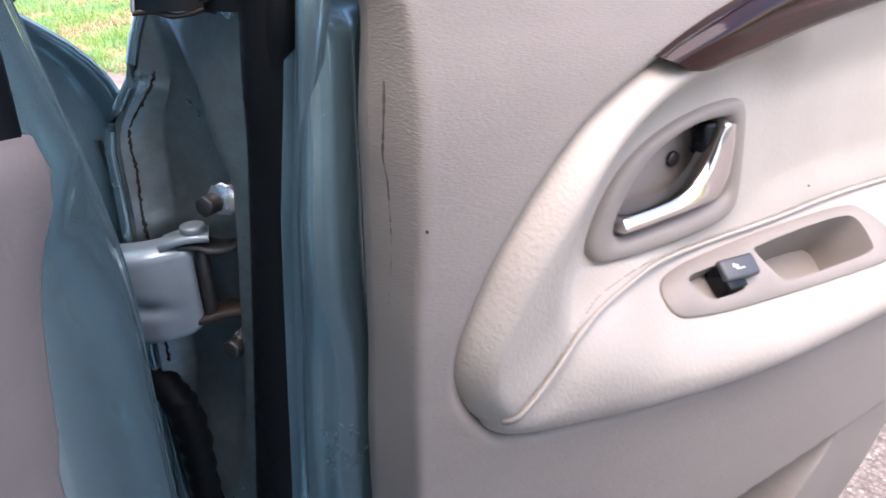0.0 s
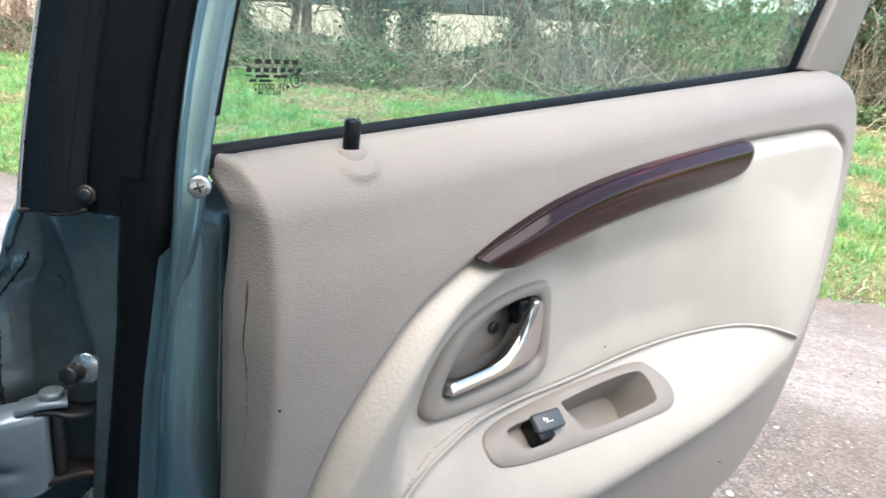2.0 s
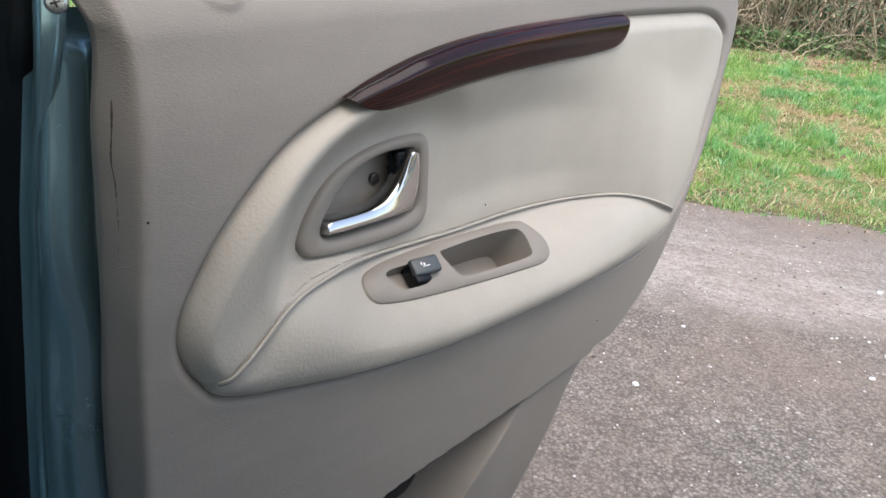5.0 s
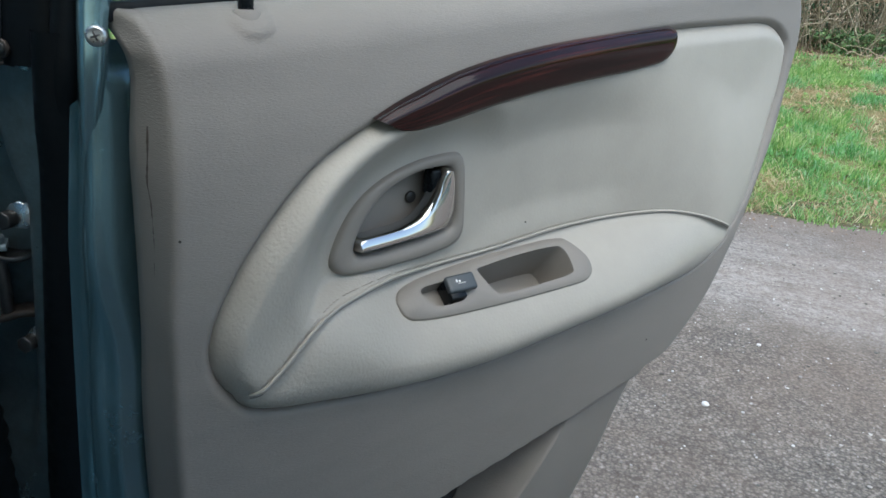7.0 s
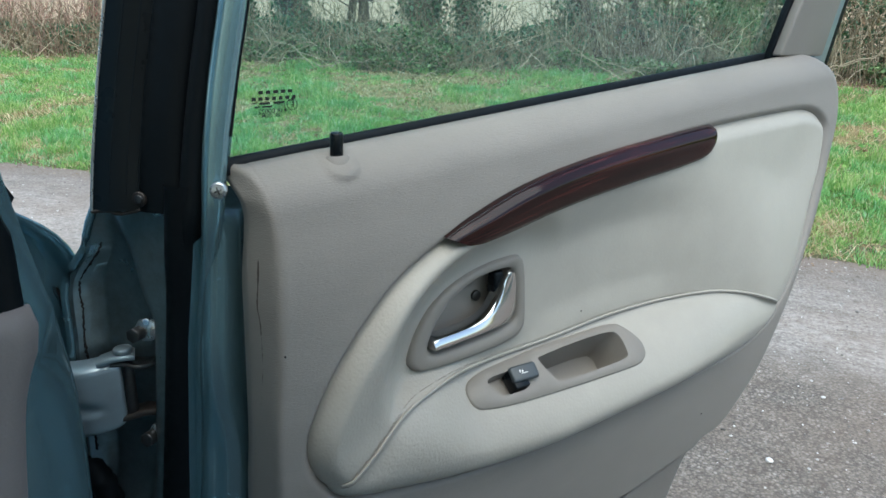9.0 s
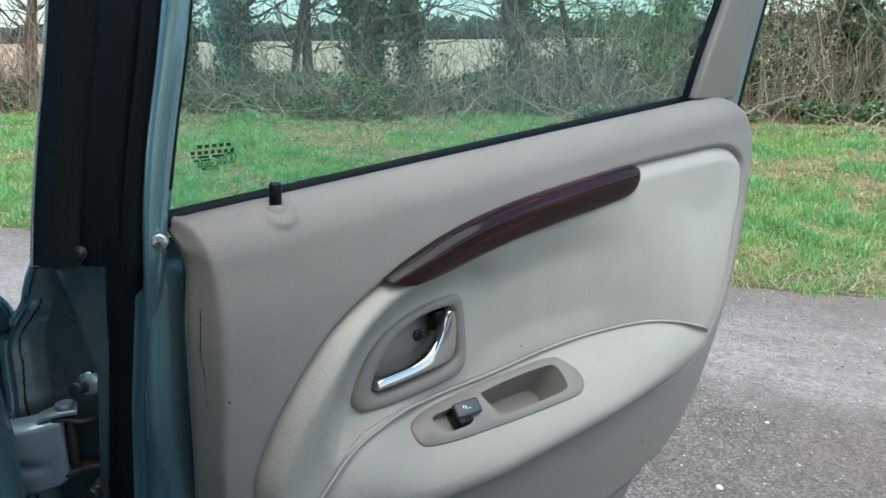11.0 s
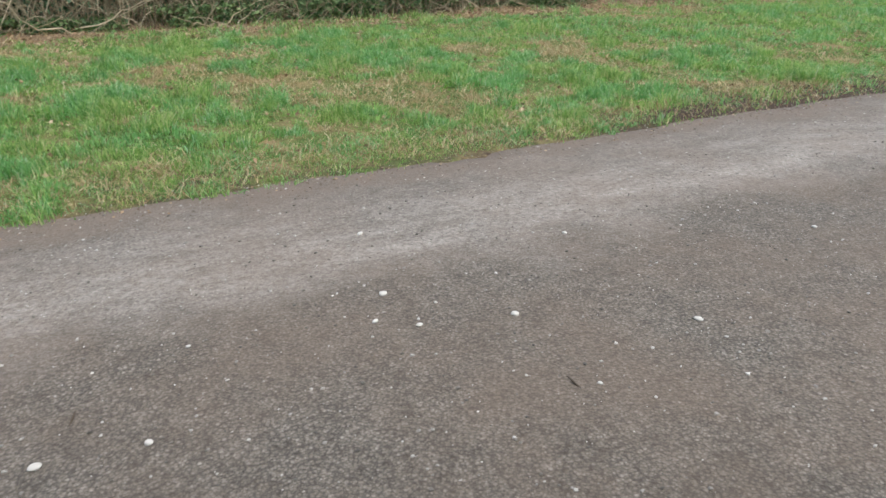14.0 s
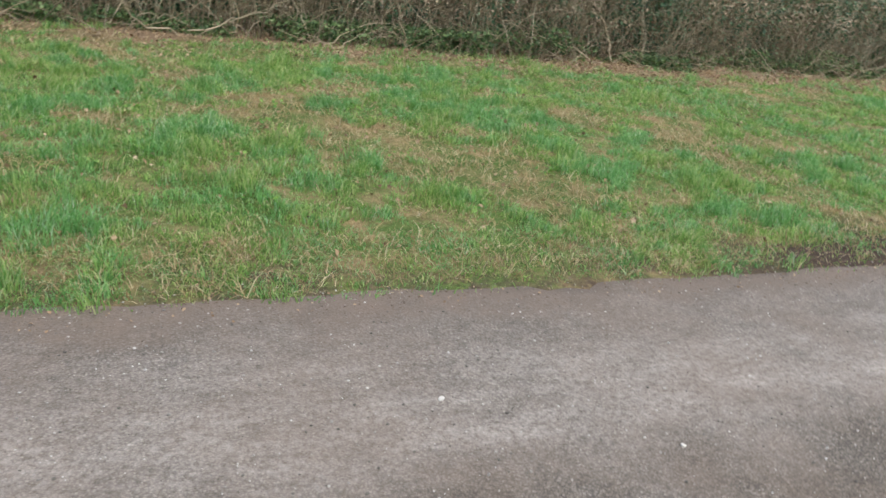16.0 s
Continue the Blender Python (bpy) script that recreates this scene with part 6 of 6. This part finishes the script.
def tree(u, n, height, radius, seed, ivy):
    """A hedgerow tree: leaning tapered trunk, limbs, twigs, ivy sleeve."""
    r = np.random.default_rng(seed)
    ob = thing("hedgerow_tree", label="ivy-clad leafless hedgerow tree" if ivy else "slender leafless hedgerow tree", category="tree", group="trees along the hedge")
    ob.matrix_world = ROAD_M @ Matrix.Translation((u, n, float(verge_z(u, n))))
    k = np.linspace(0, 1, 14)
    lean = r.normal(0, 0.17, 2)
    p = np.c_[lean[0] * k * height + 0.10 * np.sin(k * 5 + seed), lean[1] * k * height * 0.5, k * height - 0.05]
    tube("trunk", p, radius * (1.15 - 0.75 * k) + radius * 0.4 * np.exp(-k * 14), BARK, ob, "", 10)
    parts = []
    for _ in range(46):
        i = r.integers(3, 14)
        yaw, up, l = r.uniform(0, 2 * np.pi), r.uniform(0.2, 1.0), height * r.uniform(0.15, 0.42)
        q = np.linspace(0, 1, 8)[:, None]
        way = np.array([np.cos(yaw), np.sin(yaw) * 0.7, up])
        b0 = p[i] + way * l * q + np.cumsum(r.normal(0, 0.03, (8, 3)), 0) * l
        parts.append(tube_data(b0, radius * 0.26 * r.uniform(0.4, 1.2) * (1.05 - q[:, 0]), 5))
        for _ in range(4):
            j = r.integers(2, 8)
            w2 = way + r.normal(0, 0.7, 3)
            l2 = l * r.uniform(0.3, 0.7)
            parts.append(tube_data(b0[j] + w2 * l2 * q + np.cumsum(r.normal(0, 0.04, (8, 3)), 0) * l2, 0.010 * (1.1 - q[:, 0]), 4))
    base, vs, fs = 0, [], []
    for v, f in parts:
        vs.append(v)
        fs += [tuple(base + i for i in g) for g in f]
        base += len(v)
    obj("crown", np.vstack(vs), fs, BARK, ob, "bare branches and twigs")
    if ivy:
        c = 6500
        t = r.random(c) ** 0.8
        ang = r.uniform(0, 2 * np.pi, c)
        rad = radius * (1.2 - 0.5 * t) + r.gamma(2.0, 0.05, c) * (0.5 + value_noise(t * 9, ang * 0.6, 1.0, seed))
        x = np.interp(t, k, p[:, 0]) + rad * np.cos(ang)
        y = np.interp(t, k, p[:, 1]) + rad * np.sin(ang)
        leaves = leaf_quads(x, y, t * height * 0.95, r.uniform(0.05, 0.10, c), DARK_IVY, "ivy_sleeve", "dark ivy round the trunk", "", 1.5)
        leaves.parent = ob
        leaves.matrix_basis = Matrix.Identity(4)


for spec in ((-8.7, 11.6, 4.6, 0.13, 1, True), (-7.45, 11.7, 5.0, 0.21, 2, True), (-6.35, 11.8, 4.4, 0.07, 3, False), (-6.0, 11.6, 4.6, 0.09, 21, False), (-4.6, 11.7, 5.2, 0.22, 4, True), (-3.8, 11.8, 4.8, 0.11, 5, True),
             (-5.15, 12.2, 4.0, 0.05, 6, False), (-2.2, 11.8, 4.6, 0.09, 7, True), (-1.7, 11.7, 4.6, 0.06, 8, False), (-0.9, 12.0, 4.4, 0.06, 22, False), (0.2, 12.3, 4.6, 0.09, 23, True), (1.6, 12.4, 4.8, 0.08, 9, False), (3.4, 12.5, 5.0, 0.12, 10, True),
             (-12.5, 11.9, 4.6, 0.12, 11, False), (-10.2, 12.2, 4.2, 0.08, 12, False), (6.5, 12.4, 4.8, 0.1, 13, True), (9.5, 12.6, 5.0, 0.12, 14, True)):
    tree(*spec)

# far wood across the field
parts = []
for i in range(900):
    a, h = rng.uniform(-420, 300), rng.uniform(4, 9)
    b = 262 + rng.uniform(0, 25)
    k = rng.uniform(0.75, 1.3, (12, 1))
    parts.append((IV * k * [rng.uniform(3, 6), 3, h * 0.6] + [a, b, float(verge_z(a, b)) + h * 0.35], IF))
laid(stuff("far_wood", parts, FAR_WOOD, "distant dark wood across the stubble field", "trees"))
